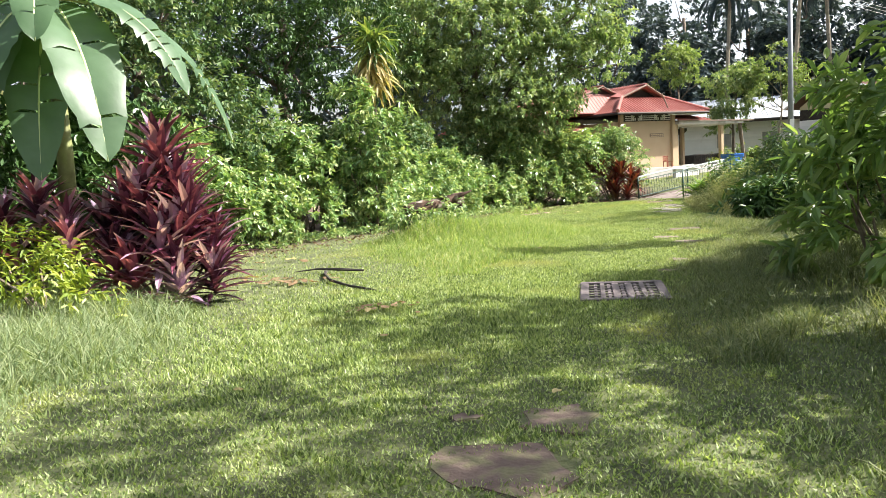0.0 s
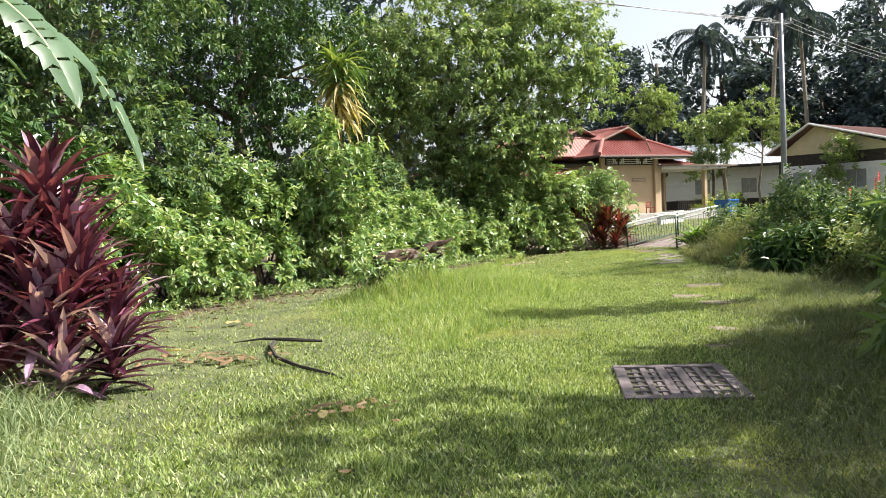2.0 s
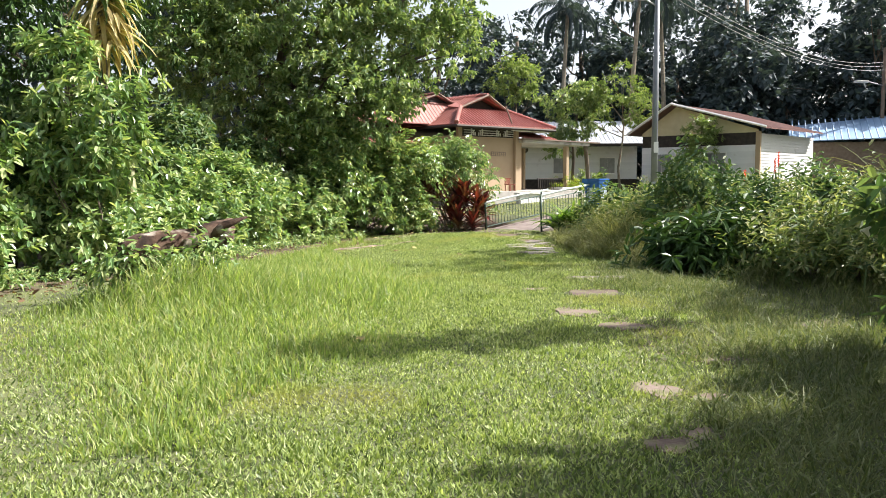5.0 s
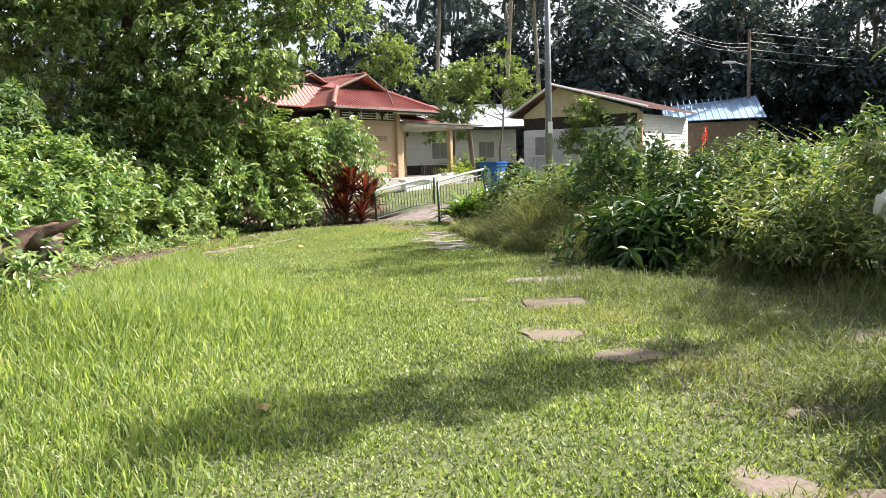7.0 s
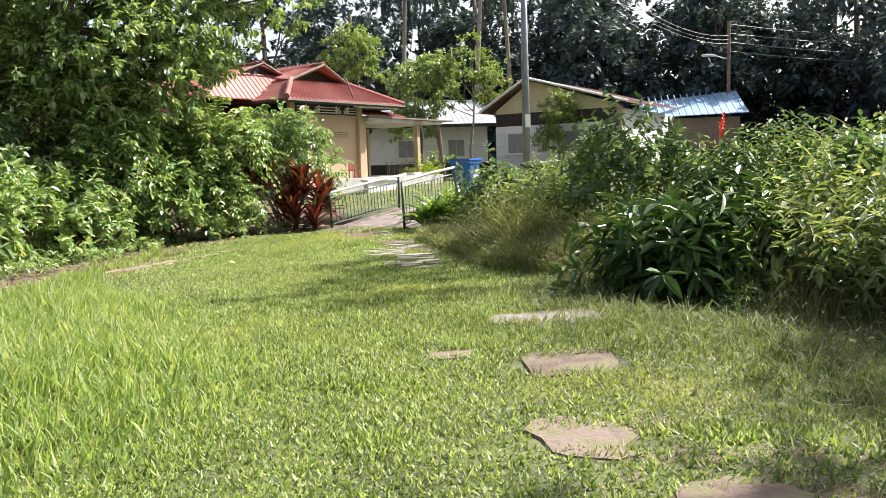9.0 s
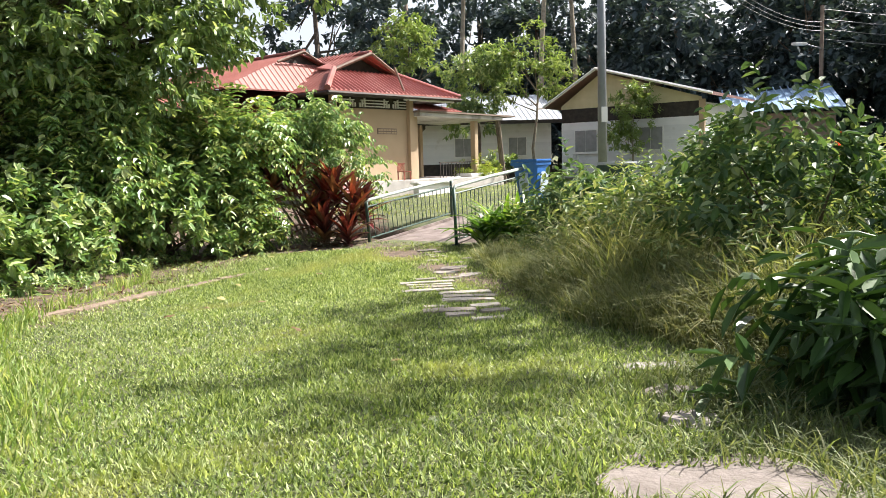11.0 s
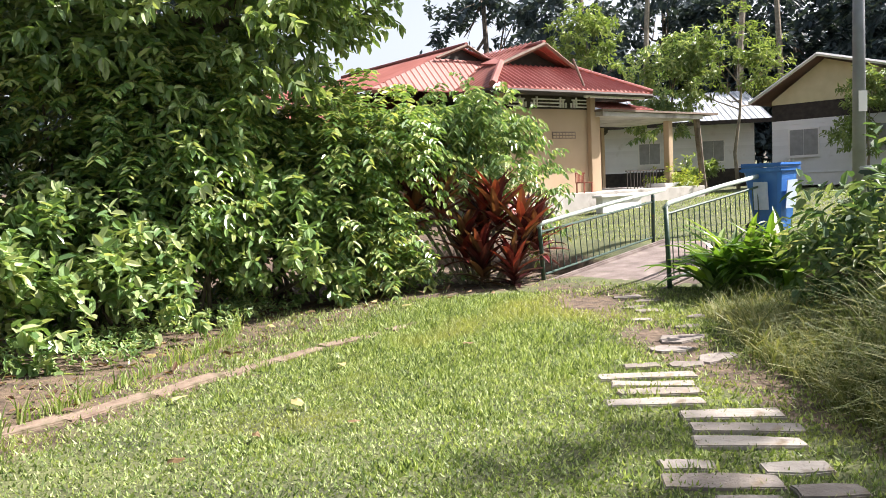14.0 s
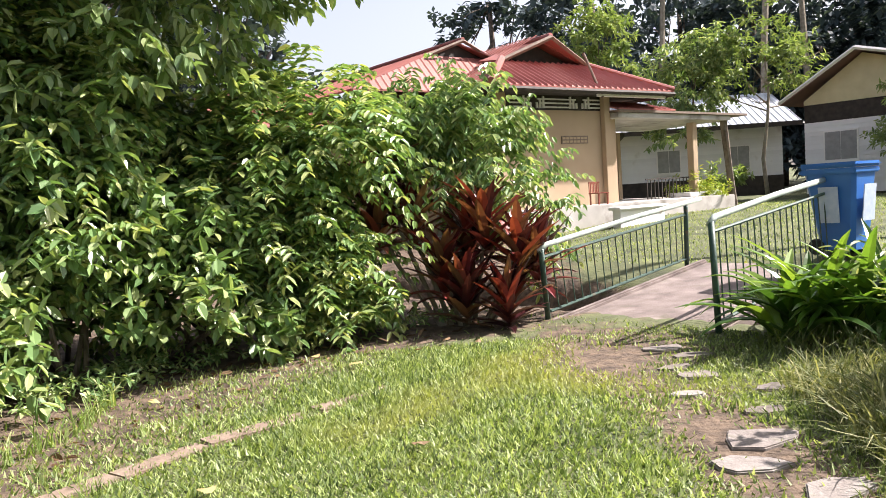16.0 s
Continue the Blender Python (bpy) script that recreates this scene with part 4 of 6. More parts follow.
def blades(name, X, Y, H, W, lean, material, label, category="grass", seg=1, floor=None, clump=None):
    """Grass as stuff: one bent blade at each place."""
    n = len(X)
    Z = gz(X, Y) - 0.01 if floor is None else floor
    a = rng.uniform(0, 2 * np.pi, n)
    la = rng.uniform(0.2, 1.0, n) * lean
    base = np.stack([X, Y, Z], 1)
    side = np.stack([np.cos(a), np.sin(a), 0 * a], 1) * (W / 2)[:, None]
    b2 = rng.uniform(0, 2 * np.pi, n)
    out = np.stack([np.cos(b2), np.sin(b2), 0 * b2], 1)
    top = base + out * (H * la)[:, None] + np.array([0, 0, 1]) * (H * np.sqrt(np.clip(1 - (la * 0.8) ** 2, 0.1, 1)))[:, None]
    if seg == 1:
        v = np.stack([base - side, base + side, top], 1).reshape(-1, 3)
        f = [np.arange(n * 3).reshape(-1, 3)]
    else:
        at = [base + out * (H * la * t ** 1.8)[:, None] + np.array([0, 0, 1]) * (H * (t - 0.5 * la * t ** 2.4))[:, None] for t in (0.4, 0.75, 1.0)]
        v = np.stack([base - side, base + side, at[0] + side * 0.9, at[0] - side * 0.9, at[1] + side * 0.6, at[1] - side * 0.6, at[2]], 1).reshape(-1, 3)
        i = np.arange(n)[:, None] * 7
        f = [i + np.array([[0, 1, 2, 3]]), i + np.array([[3, 2, 4, 5]]), i + np.array([[5, 4, 6]])]
    return tagged(new(name, mesh_np(name, v, f, material)), label, category, kind="stuff")

# ---- paths: planks, stones, covers, kerb ----
STONES = []                                   # (x, y, radius) kept clear of grass

def slab(name, x, y, length, width, yaw, material, label, high=0.035, rough=0.12, sides=4, group=""):
    bm = bmesh.new()
    if sides == 4:
        base = [(-1, -1), (0, -1.02), (1, -1), (1.0, 0), (1, 1), (0, 1.02), (-1, 1), (-1, 0)]
    else:
        base = [(math.cos(2 * math.pi * i / sides) * 1.08, math.sin(2 * math.pi * i / sides) * 1.08) for i in range(sides)]
    pts = [(a * length / 2 + random.uniform(-rough, rough) * width * 0.6, b * width / 2 * (1 + random.uniform(-rough, rough) * 1.5)) for a, b in base]
    f = bm.faces.new([bm.verts.new((p[0], p[1], -0.05)) for p in pts])
    r = bmesh.ops.extrude_face_region(bm, geom=[f])
    up = [v for v in r["geom"] if isinstance(v, bmesh.types.BMVert)]
    for v in up:
        v.co.z = high + random.uniform(-0.006, 0.006)
    top = [e for e in bm.edges if e.verts[0] in up and e.verts[1] in up]
    bmesh.ops.bevel(bm, geom=top, offset=0.008, segments=2, affect="EDGES")
    ob = part(name, bm, material)
    gx, gy = float(gz(x + 0.3, y) - gz(x - 0.3, y)) / 0.6, float(gz(x, y + 0.3) - gz(x, y - 0.3)) / 0.6
    ob.matrix_world = pose(x, y, float(gz(x, y)), math.degrees(gy) + random.uniform(-0.6, 0.6), -math.degrees(gx) + random.uniform(-0.6, 0.6), 0) @ pose(0, 0, 0, 0, 0, yaw)
    for i in range(-2, 3):
        STONES.append((x + math.cos(radians(yaw)) * i * length / 7, y + math.sin(radians(yaw)) * i * length / 7, min(length, width) * 0.5))
    return tagged(ob, label, "stepping stone" if "stone" in name else "plank", group)

def plank(x0, y0, x1, y1, width=0.17):
    slab("stepping_plank", (x0 + x1) / 2, (y0 + y1) / 2, math.hypot(x1 - x0, y1 - y0) + 0.04, width, math.degrees(math.atan2(y1 - y0, x1 - x0)), PLANK,
         "pale weathered plank laid across the garden path", 0.022, 0.09, 4, "path planks")
for a in ((7.16, 25.22, 7.83, 25.09), (7.17, 24.97, 7.70, 24.82), (7.14, 24.73, 7.66, 24.62), (6.97, 24.49, 7.56, 24.36), (7.32, 24.09, 7.87, 23.98),
          (7.26, 23.82, 7.84, 23.68), (7.17, 23.58, 7.70, 23.44), (6.80, 23.10, 7.29, 22.96)):
    plank(*a)
for a in ((6.86, 23.30, 7.09, 23.25), (7.33, 23.14, 7.62, 23.08), (7.33, 22.84, 7.6, 22.79), (6.94, 22.80, 7.2, 22.75), (7.11, 22.5, 7.40, 22.45), (7.46, 25.52, 7.70, 25.48)):
    plank(*a, width=0.15)
for x, y, l, w, yaw in ((8.3, 26.36, 0.5, 0.3, 5), (8.03, 26.0, 0.34, 0.24, -20), (8.24, 25.54, 0.42, 0.22, 30), (7.92, 25.45, 0.28, 0.2, 5), (8.88, 28.66, 0.3, 0.2, 0), (8.62, 27.95, 0.34, 0.22, 10),
                        (8.57, 28.3, 0.3, 0.18, 20), (8.57, 26.85, 0.3, 0.16, 0), (8.75, 29.05, 0.4, 0.2, -10), (8.3, 27.4, 0.25, 0.15, 0), (8.9, 27.4, 0.3, 0.2, 30)):
    slab("stepping_stone", x, y, l, w, yaw, STONE, "pale flat stone sunk in the soil path", 0.018, 0.28, 7, "path stones")
for x, y, l, w, yaw, mt in ((6.55, 18.18, 1.05, 0.72, -32, STONE), (5.9, 16.7, 0.75, 0.7, -30, REDSTONE), (5.2, 15.45, 0.5, 0.62, -25, REDSTONE), (5.38, 14.55, 0.6, 0.4, -20, REDSTONE),
                            (7.6, 20.2, 0.5, 0.25, -15, STONE), (7.32, 19.55, 0.42, 0.35, -15, STONE), (7.05, 19.02, 0.35, 0.3, 0, STONE), (5.35, 17.48, 0.4, 0.25, -20, REDSTONE),
                            (4.57, 12.22, 0.36, 0.46, -15, REDSTONE), (4.85, 11.92, 0.3, 0.22, -10, REDSTONE), (4.08, 11.03, 0.32, 0.3, -10, REDSTONE), (4.36, 11.2, 0.24, 0.3, 0, REDSTONE),
                            (7.5, 14.2, 0.6, 0.5, 0, REDSTONE), (5.65, 12.95, 0.5, 0.3, -20, REDSTONE)):
    slab("stepping_stone", x, y, l, w, yaw, mt, "worn reddish flat stone sunk in the lawn" if mt is REDSTONE else "wide grey flat stone across the lawn path", 0.009, 0.22, 14, "lawn stones")
for x, y, l, w, yaw in ((1.66, 4.42, 0.5, 0.5, 10), (1.25, 3.65, 0.72, 0.75, -5), (1.05, 4.55, 0.2, 0.14, 0)):
    slab("stepping_stone", x, y, l, w, yaw, REDSTONE, "broken grey concrete slab worn into the lawn", 0.009, 0.26, 16, "lawn stones")

def drain_cover():
    ob = thing("drain_cover", pose(3.08, 9.35, float(gz(3.08, 9.35)) - 0.03, 0, 0, -9), "old mauve concrete drain cover with square pits", "drain cover")
    w, d = 0.53, 0.7
    # Base plate in pit-shade colour, dark between the ribs.
    part("slab", box(-w, w, -d, d, -0.05, 0.02, 0.01), PIT, ob)
    for x0, x1, y0, y1 in ((-w, w, -d, -d + 0.12), (-w, w, d - 0.12, d), (-w, -w + 0.11, -d + 0.12, d - 0.12), (w - 0.11, w, -d + 0.12, d - 0.12)):
        part("rim", box(x0, x1, y0, y1, 0.021, 0.055, 0.006), MAUVE, ob)
    for i in range(1, 5):
        x = -w + 0.11 + i * (2 * w - 0.22) / 5
        part("rib", box(x - (0.045 if i in (2, 3) else 0.03), x + (0.045 if i in (2, 3) else 0.03), -d + 0.12, d - 0.12, 0.021, 0.05, 0.005), MAUVE, ob)
    for j in range(1, 6):
        y = -d + 0.12 + j * (2 * d - 0.24) / 6
        part("cross_rib", box(-w + 0.11, w - 0.11, y - 0.025, y + 0.025, 0.021, 0.045, 0.005), MAUVE, ob)
    for i in range(5):
        for j in range(6):
            x = -w + 0.11 + (i + 0.5) * (2 * w - 0.22) / 5
            y = -d + 0.12 + (j + 0.5) * (2 * d - 0.24) / 6
            part("lug", box(x - 0.02, x + 0.02, y - 0.07, y + 0.07, 0.021, 0.04), MAUVE, ob)
drain_cover()
for i in range(-3, 4):
    for j in range(-3, 4):
        STONES.append((3.15 + i * 0.17, 9.42 + j * 0.22, 0.14))

def drain_kerb():
    ob = thing("drain_kerb", pose(0, 0, 0), "low earth-stained concrete drain edging along the lawn", "kerb")
    pts = [(1.2, 23.6), (2.3, 24.45), (3.25, 25.3), (4.15, 26.5), (5.0, 27.5), (5.7, 28.05), (6.3, 28.6)]
    for (x0, y0), (x1, y1) in zip(pts, pts[1:]):
        d = math.hypot(x1 - x0, y1 - y0)
        n = max(1, round(d / 0.6))
        for i in range(n):
            cx, cy = x0 + (x1 - x0) * (i + 0.5) / n, y0 + (y1 - y0) * (i + 0.5) / n
            o = part("kerb_block", box(-d / n / 2 + 0.002, d / n / 2 - 0.002, -0.1, 0.1, -0.1, 0.035, 0.012), KERB, ob)
            o.matrix_basis = pose(cx, cy, float(gz(cx, cy)) - random.uniform(0.008, 0.028), 0, 0, math.degrees(math.atan2(y1 - y0, x1 - x0)) + random.uniform(-2, 2))
            STONES.append((cx, cy, 0.12)); STONES.append((cx + 0.2, cy + 0.2, 0.1)); STONES.append((cx - 0.2, cy - 0.2, 0.1))
drain_kerb()

# ---- lawn and wild grass ----
def clear_of_stones(X, Y):
    S = np.array(STONES)
    ok = np.ones(len(X), bool)
    for x, y, r in S:
        ok &= (X - x) ** 2 + (Y - y) ** 2 > (r * 0.55) ** 2
    return ok & ~((np.abs((X - 3.08) * 0.988 - (Y - 9.35) * 0.156) < 0.54) & (np.abs((X - 3.08) * 0.156 + (Y - 9.35) * 0.988) < 0.7))

def scatter(n, x0, x1, y0, y1):
    return rng.uniform(x0, x1, n), rng.uniform(y0, y1, n)

def lawn():
    """Dense near the line walked, thinner away from it."""
    Xa, Ya = scatter(150000, -6.5, 11.5, 1.0, 31.5)
    Yb = rng.uniform(2.5, 30, 700000)
    Xb = np.interp(Yb, [2, 8, 14, 20, 26, 30], [0.6, 1.6, 3.4, 5.2, 6.2, 6.6]) + np.clip(rng.normal(-0.1, 1.9, len(Yb)), -5.5, 5.0)
    X, Y = np.concatenate([Xa, Xb]), np.concatenate([Ya, Yb])
    k = (hedge_off(X, Y) > rng.uniform(-0.2, 1.1, len(X))) & (right_off(X, Y) > -0.6)
    k &= soil_mask(X, Y) * 1.1 + 0.25 * wob(X * 3, Y * 3) < rng.uniform(0.15, 1.22, len(X))
    k &= (X - BR_MID[0]) * BR[0] + (Y - BR_MID[1]) * BR[1] < -1.3
    X, Y = X[k], Y[k]
    k = clear_of_stones(X, Y)
    X, Y = X[k], Y[k]
    patch = 0.5 + 0.5 * wob(X * 0.7 + 3, Y * 0.7)
    H = (0.026 + 0.02 * patch) * rng.uniform(0.6, 1.7, len(X)) * (1 + 0.5 * smoothstep(0.5, 0.9, wob(X * 5.1, Y * 4.7)))
    blades("lawn_grass", X, Y, H, rng.uniform(0.012, 0.03, len(X)), 1.35, LAWN, "short mown green lawn grass with yellowish patches")
lawn()

def plot_lawn():
    X, Y = scatter(50000, 8, 30, 31, 48)
    s = (X - BR_MID[0]) * BR[0] + (Y - BR_MID[1]) * BR[1]
    k = s > 2.0
    X, Y = X[k], Y[k]
    blades("plot_grass", X, Y, rng.uniform(0.03, 0.08, len(X)), rng.uniform(0.015, 0.03, len(X)), 0.9, LAWN, "sunlit short grass round the house")
plot_lawn()

def tall_grass():
    X, Y = scatter(185000, -2.5, 6.5, 11.5, 29)
    cx = np.interp(Y, [12.5, 15, 20, 24, 28], [1.0, 1.3, 1.9, 2.6, 4.0])
    rx = np.interp(Y, [12.5, 14, 17, 20.5, 23, 25], [0.6, 1.7, 2.2, 1.9, 0.6, 0.05])
    d = np.abs(X - cx) / rx + 0.16 * wob(X * 1.5, Y * 1.5)
    k = (d < 1.45 - 1.0 * rng.random(len(X)) ** 1.3) & (hedge_off(X, Y) > 0.35) & clear_of_stones(X, Y)
    X, Y, d = X[k], Y[k], d[k]
    tuft = 0.75 + 0.35 * wob(X * 4, Y * 4) * wob(X * 1.7 + 2, Y * 2.1)
    H = (0.03 + (0.13 + 0.15 * smoothstep(15.0, 17.5, Y)) * smoothstep(1.3, 0.25, d) * tuft) * rng.uniform(0.5, 1.4, len(X))
    H = H + 0.55 * np.exp(-(((X - 0.5) / 1.2) ** 2 + ((Y - 16.8) / 0.6) ** 2)) * rng.random(len(X))
    blades("tall_grass", X, Y, H, rng.uniform(0.009, 0.017, len(X)), 0.75, TALLGRASS, "tall unmown bright green grass on the lawn", seg=2)
    X, Y = scatter(48000, -6.0, -0.9, 2.2, 10.2)
    e = np.interp(Y, [2, 5, 7, 9, 10], [-2.3, -2.2, -1.9, -2.2, -2.5]) + 0.22 * wob(X * 2, Y * 2) + 0.3 * wob(X * 5, Y * 4) * rng.random(len(X)) + 0.5 * rng.random(len(X)) ** 3
    k = X < e
    X, Y, e = X[k], Y[k], e[k]
    H = (0.03 + 0.4 * smoothstep(0, 1.3, e - X)) * rng.uniform(0.4, 1.4, len(X))
    blades("wild_grass", X, Y, H, rng.uniform(0.008, 0.016, len(X)), 1.2, LEFTGRASS, "long grey-green wild grass growing below the cordyline", seg=2)
tall_grass()

def right_grass():
    X, Y = scatter(100000, 3.0, 9.0, 5.5, 20)
    o = right_off(X, Y) + 0.5 * wob(X * 2.3, Y * 1.9)
    k = (o > 0.1) & (o < 2.7 * rng.random(len(X)) ** 0.7) & clear_of_stones(X, Y)
    X, Y, o = X[k], Y[k], o[k]
    blades("straggling_grass", X, Y, (0.06 + 0.15 * smoothstep(2.4, 0.1, o)) * rng.uniform(0.5, 1.5, len(X)), rng.uniform(0.006, 0.013, len(X)), 1.4, WILDGRASS, "longer straggling grass fringing the thicket", seg=2)
    X, Y = scatter(75000, 2.6, 11.5, 3, 30.5)
    o = right_off(X, Y) + 0.25 * wob(X * 2, Y * 2)
    k = (o < 0.35) & (o > -2.4) & clear_of_stones(X, Y)
    X, Y, o = X[k], Y[k], o[k]
    far = smoothstep(17, 22, Y)
    H = (0.06 + smoothstep(0.35, -0.9, o) * (0.34 + 0.5 * far - 0.55 * smoothstep(24.5, 27.5, Y))) * rng.uniform(0.5, 1.45, len(X)) * (0.85 + 0.4 * wob(X * 3.1, Y * 2.7))
    blades("wild_grass", X, Y, H, rng.uniform(0.006, 0.014, len(X)), 1.35, WILDGRASS, "long straggling grass at the foot of the thicket", seg=2)
    X, Y = scatter(26000, 7.9, 11.2, 19.2, 27.5)
    o = right_off(X, Y) + 0.2 * wob(X * 2, Y * 2)
    X, Y, o = X[o < 0.0], Y[o < 0.0], o[o < 0.0]
    H = (0.35 + 0.65 * smoothstep(0.0, -1.2, o) * smoothstep(26.3, 23.3, Y)) * rng.uniform(0.5, 1.35, len(X)) * (0.85 + 0.35 * wob(X * 2.6, Y * 2.2))
    blades("wild_grass", X, Y, H, rng.uniform(0.008, 0.016, len(X)), 1.4, DRYGRASS, "tall arching half-dry grass before the thicket", seg=2)
right_grass()

# ---- hedge side ----
def hedge():
    for i, y in enumerate(np.arange(9.5, 31.6, 1.5)):
        x = float(np.interp(y, HEDGE_Y, HEDGE_X)) - 0.75
        h = 1.5 + 0.35 * math.sin(i * 1.9) + (0.75 if 14 < y < 20.5 else 0.0) + (0.3 if y > 27 else 0)
        late = y > 28.5
        blobs = [(0, 0, h * 0.5, 0.95, 1.0, h * 0.55), (-0.5, 0.5, h * 0.85, 0.8, 0.8, h * 0.42), (0.35, -0.35, h * 0.3, 0.75, 0.8, h * 0.36)]
        shrub("hedge_bush", x, y, blobs, 640 if y > 14 else 420, 8, 0.155, 0.09, HEDGE, "leafy light green hedge bush beside the lawn", group="hedge", droop=0.2, twig=0.2, curl=0.15)
    for i, y in enumerate(np.arange(13.0, 31, 2.2)):
        x = float(np.interp(y, HEDGE_Y, HEDGE_X)) - 2.3
        h = 2.5 + 0.5 * math.sin(i * 2.3)
        shrub("tall_shrub", x, y, [(0, 0, h * 0.55, 1.1, 1.2, h * 0.5), (0.4, 0.3, h * 0.9, 0.7, 0.8, 0.6)], 520, 7, 0.18, 0.085, SHRUBLEAF, "tall dark green shrub standing behind the hedge", group="back shrubs")
    X, Y = scatter(26000, -7, 7.5, 9, 31.6)
    o = hedge_off(X, Y)
    k = (o > -0.3) & (o < 0.8 + 0.4 * wob(X * 3, Y * 3))
    P = np.stack([X[k], Y[k], gz(X[k], Y[k]) + rng.uniform(0.02, 0.2, k.sum())], 1)[:4200]
    D = unit(rng.normal(0, 0.6, P.shape) + np.array([0.2, -0.2, 0.9]))
    tagged(new("hedge_weeds", spray_mesh("hedge_weeds", P, D, 6, 0.07, 0.035, HEDGE, spread=1.1, droop=0.1, twig=0.06)), "small weeds creeping out along the hedge foot", "weeds", kind="stuff")
hedge()

# pinnate-leaved shrub at the hedge's end
shrub("pinnate_shrub", 4.6, 30.9, [(0, 0, 1.3, 1.2, 0.9, 1.2), (0.9, 0.1, 2.1, 1.1, 0.8, 0.8), (-1.2, 0.3, 2.2, 1.1, 0.9, 1.0), (0.2, -0.2, 0.5, 1.2, 0.6, 0.5)], 1700, 12, 0.125, 0.065, PINNATE,
      "feathery shrub with drooping paired leaflets", mode="pinnate", droop=0.5, twig=0.42, spread=0.85)
shrub("pinnate_shrub", 2.7, 29.6, [(0, 0, 1.4, 1.1, 0.9, 1.3), (-0.5, 0.3, 2.6, 1.2, 0.9, 0.9), (0.5, 0.2, 2.3, 0.9, 0.8, 0.8)], 1300, 12, 0.125, 0.065, PINNATE,
      "feathery shrub with drooping paired leaflets", mode="pinnate", droop=0.5, twig=0.42, spread=0.85)
shrub("pinnate_shrub", 5.55, 30.95, [(0, 0, 0.7, 0.6, 0.5, 0.75), (-0.3, 0.2, 1.5, 0.6, 0.55, 0.7), (0.2, -0.1, 0.3, 0.5, 0.45, 0.3)], 620, 12, 0.12, 0.06, PINNATE,
      "feathery shrub with drooping paired leaflets", mode="pinnate", droop=0.5, twig=0.4, spread=0.85)
shrub("tall_shrub", 3.35, 29.5, [(0, 0, 1.5, 0.8, 0.7, 1.2), (-0.3, 0.2, 2.9, 0.8, 0.7, 0.8), (-0.5, 0.0, 0.6, 0.7, 0.6, 0.6)], 560, 8, 0.16, 0.085, HEDGE, "tall leafy bright green shrub before the big tree", droop=0.25, twig=0.2)
shrub("round_shrub", 7.25, 32.0, [(0, 0, 1.95, 0.9, 0.8, 0.8), (0.6, -0.15, 1.5, 0.75, 0.6, 0.75), (-0.7, 0.1, 2.1, 0.7, 0.7, 0.6), (0.15, -0.25, 2.35, 0.7, 0.6, 0.45), (0.85, -0.25, 1.05, 0.4, 0.35, 0.6)], 820, 10, 0.12, 0.055, HEDGE,
      "rounded leafy shrub above the red cordyline", mode="pinnate", droop=0.7, twig=0.35, spread=0.8)

tree("tree", 1.6, 31.5, [(0, 0, 0), (0.15, -0.1, 1.5), (0.1, 0.1, 3.2), (0.3, 0, 5.0)], 0,
     [(1.8, -1.6, 3.8, 2.0, 1.8, 1.5), (-1.2, -1.6, 4.6, 2.2, 1.8, 1.9), (0.4, -1.4, 6.2, 2.6, 2.2, 2.0), (3.1, -0.9, 5.3, 1.9, 1.8, 1.5), (-2.6, -0.4, 6.6, 2.2, 2.0, 2.0), (1.0, 0.5, 8.4, 2.6, 2.4, 2.0), (0.6, -1.8, 3.0, 1.8, 1.2, 0.9), (4.3, -0.5, 7.2, 1.9, 1.8, 1.6), (5.0, -0.6, 5.5, 1.2, 1.2, 0.9), (3.4, 0, 9.2, 2.0, 2.0, 1.6), (3.2, -1.2, 3.8, 1.0, 1.0, 0.8)],
     6300, 9, 0.16, 0.09, TREELEAF, "large spreading tree with dense glossy drooping leaves", 0.3, droop=0.45, twig=0.28)
tree("tree", -4.6, 27.0, [(0, 0, 0), (0.1, 0.1, 2), (-0.2, 0, 4.5), (0, 0.2, 7)], 0,
     [(0, -1.5, 5.0, 2.6, 2.2, 2.2), (2.4, -0.5, 6.3, 2.3, 2.0, 2.2), (-2.4, -1, 6.5, 2.6, 2.2, 2.4), (0, 0, 8.8, 3.0, 2.4, 2.4), (1.6, -1.2, 3.6, 1.6, 1.5, 1.2)],
     2800, 8, 0.16, 0.085, DARKLEAF, "tall dark leafy tree behind the hedge", 0.28, droop=0.5, twig=0.3)
tree("tree", -7.0, 19.5, [(0, 0, 0), (0.1, 0.1, 2), (0.3, -0.1, 4), (0.2, 0.2, 6)], 0,
     [(1.0, -1.0, 4.0, 2.0, 1.8, 1.9), (-1.4, -1, 5.2, 2.2, 2, 2.2), (1.4, 0, 6.2, 2.2, 2, 2.0), (0, 0, 8.0, 2.6, 2.2, 2.0), (2.4, -0.4, 2.9, 1.3, 1.3, 1.2)],
     2600, 8, 0.15, 0.085, SHRUBLEAF, "leafy tree above the hedge and banana plants", 0.22, droop=0.4, twig=0.25)

cordyline(-3.0, 10.3, [(0.0, 0.1, 2.15, 1.1), (-0.45, -0.05, 1.35, 1.05), (0.4, -0.1, 1.3, 1.05), (0.05, -0.3, 0.95, 1.05), (0.6, 0.2, 0.85, 1.0), (-0.85, 0.15, 1.15, 1.0), (0.3, -0.4, 0.5, 0.95), (-0.3, -0.4, 0.6, 1.0), (0.7, -0.2, 0.5, 0.9), (0.2, 0.1, 1.65, 1.0), (-0.2, -0.1, 1.55, 1.0), (-0.6, -0.3, 0.75, 1.0), (0.25, -0.2, 1.1, 1.0)], REDLEAF,
          "dark red cordyline clump with long strap leaves", L=0.7, W=0.105, nleaf=54, upright=0.5, bends=(0.2, 1.0))
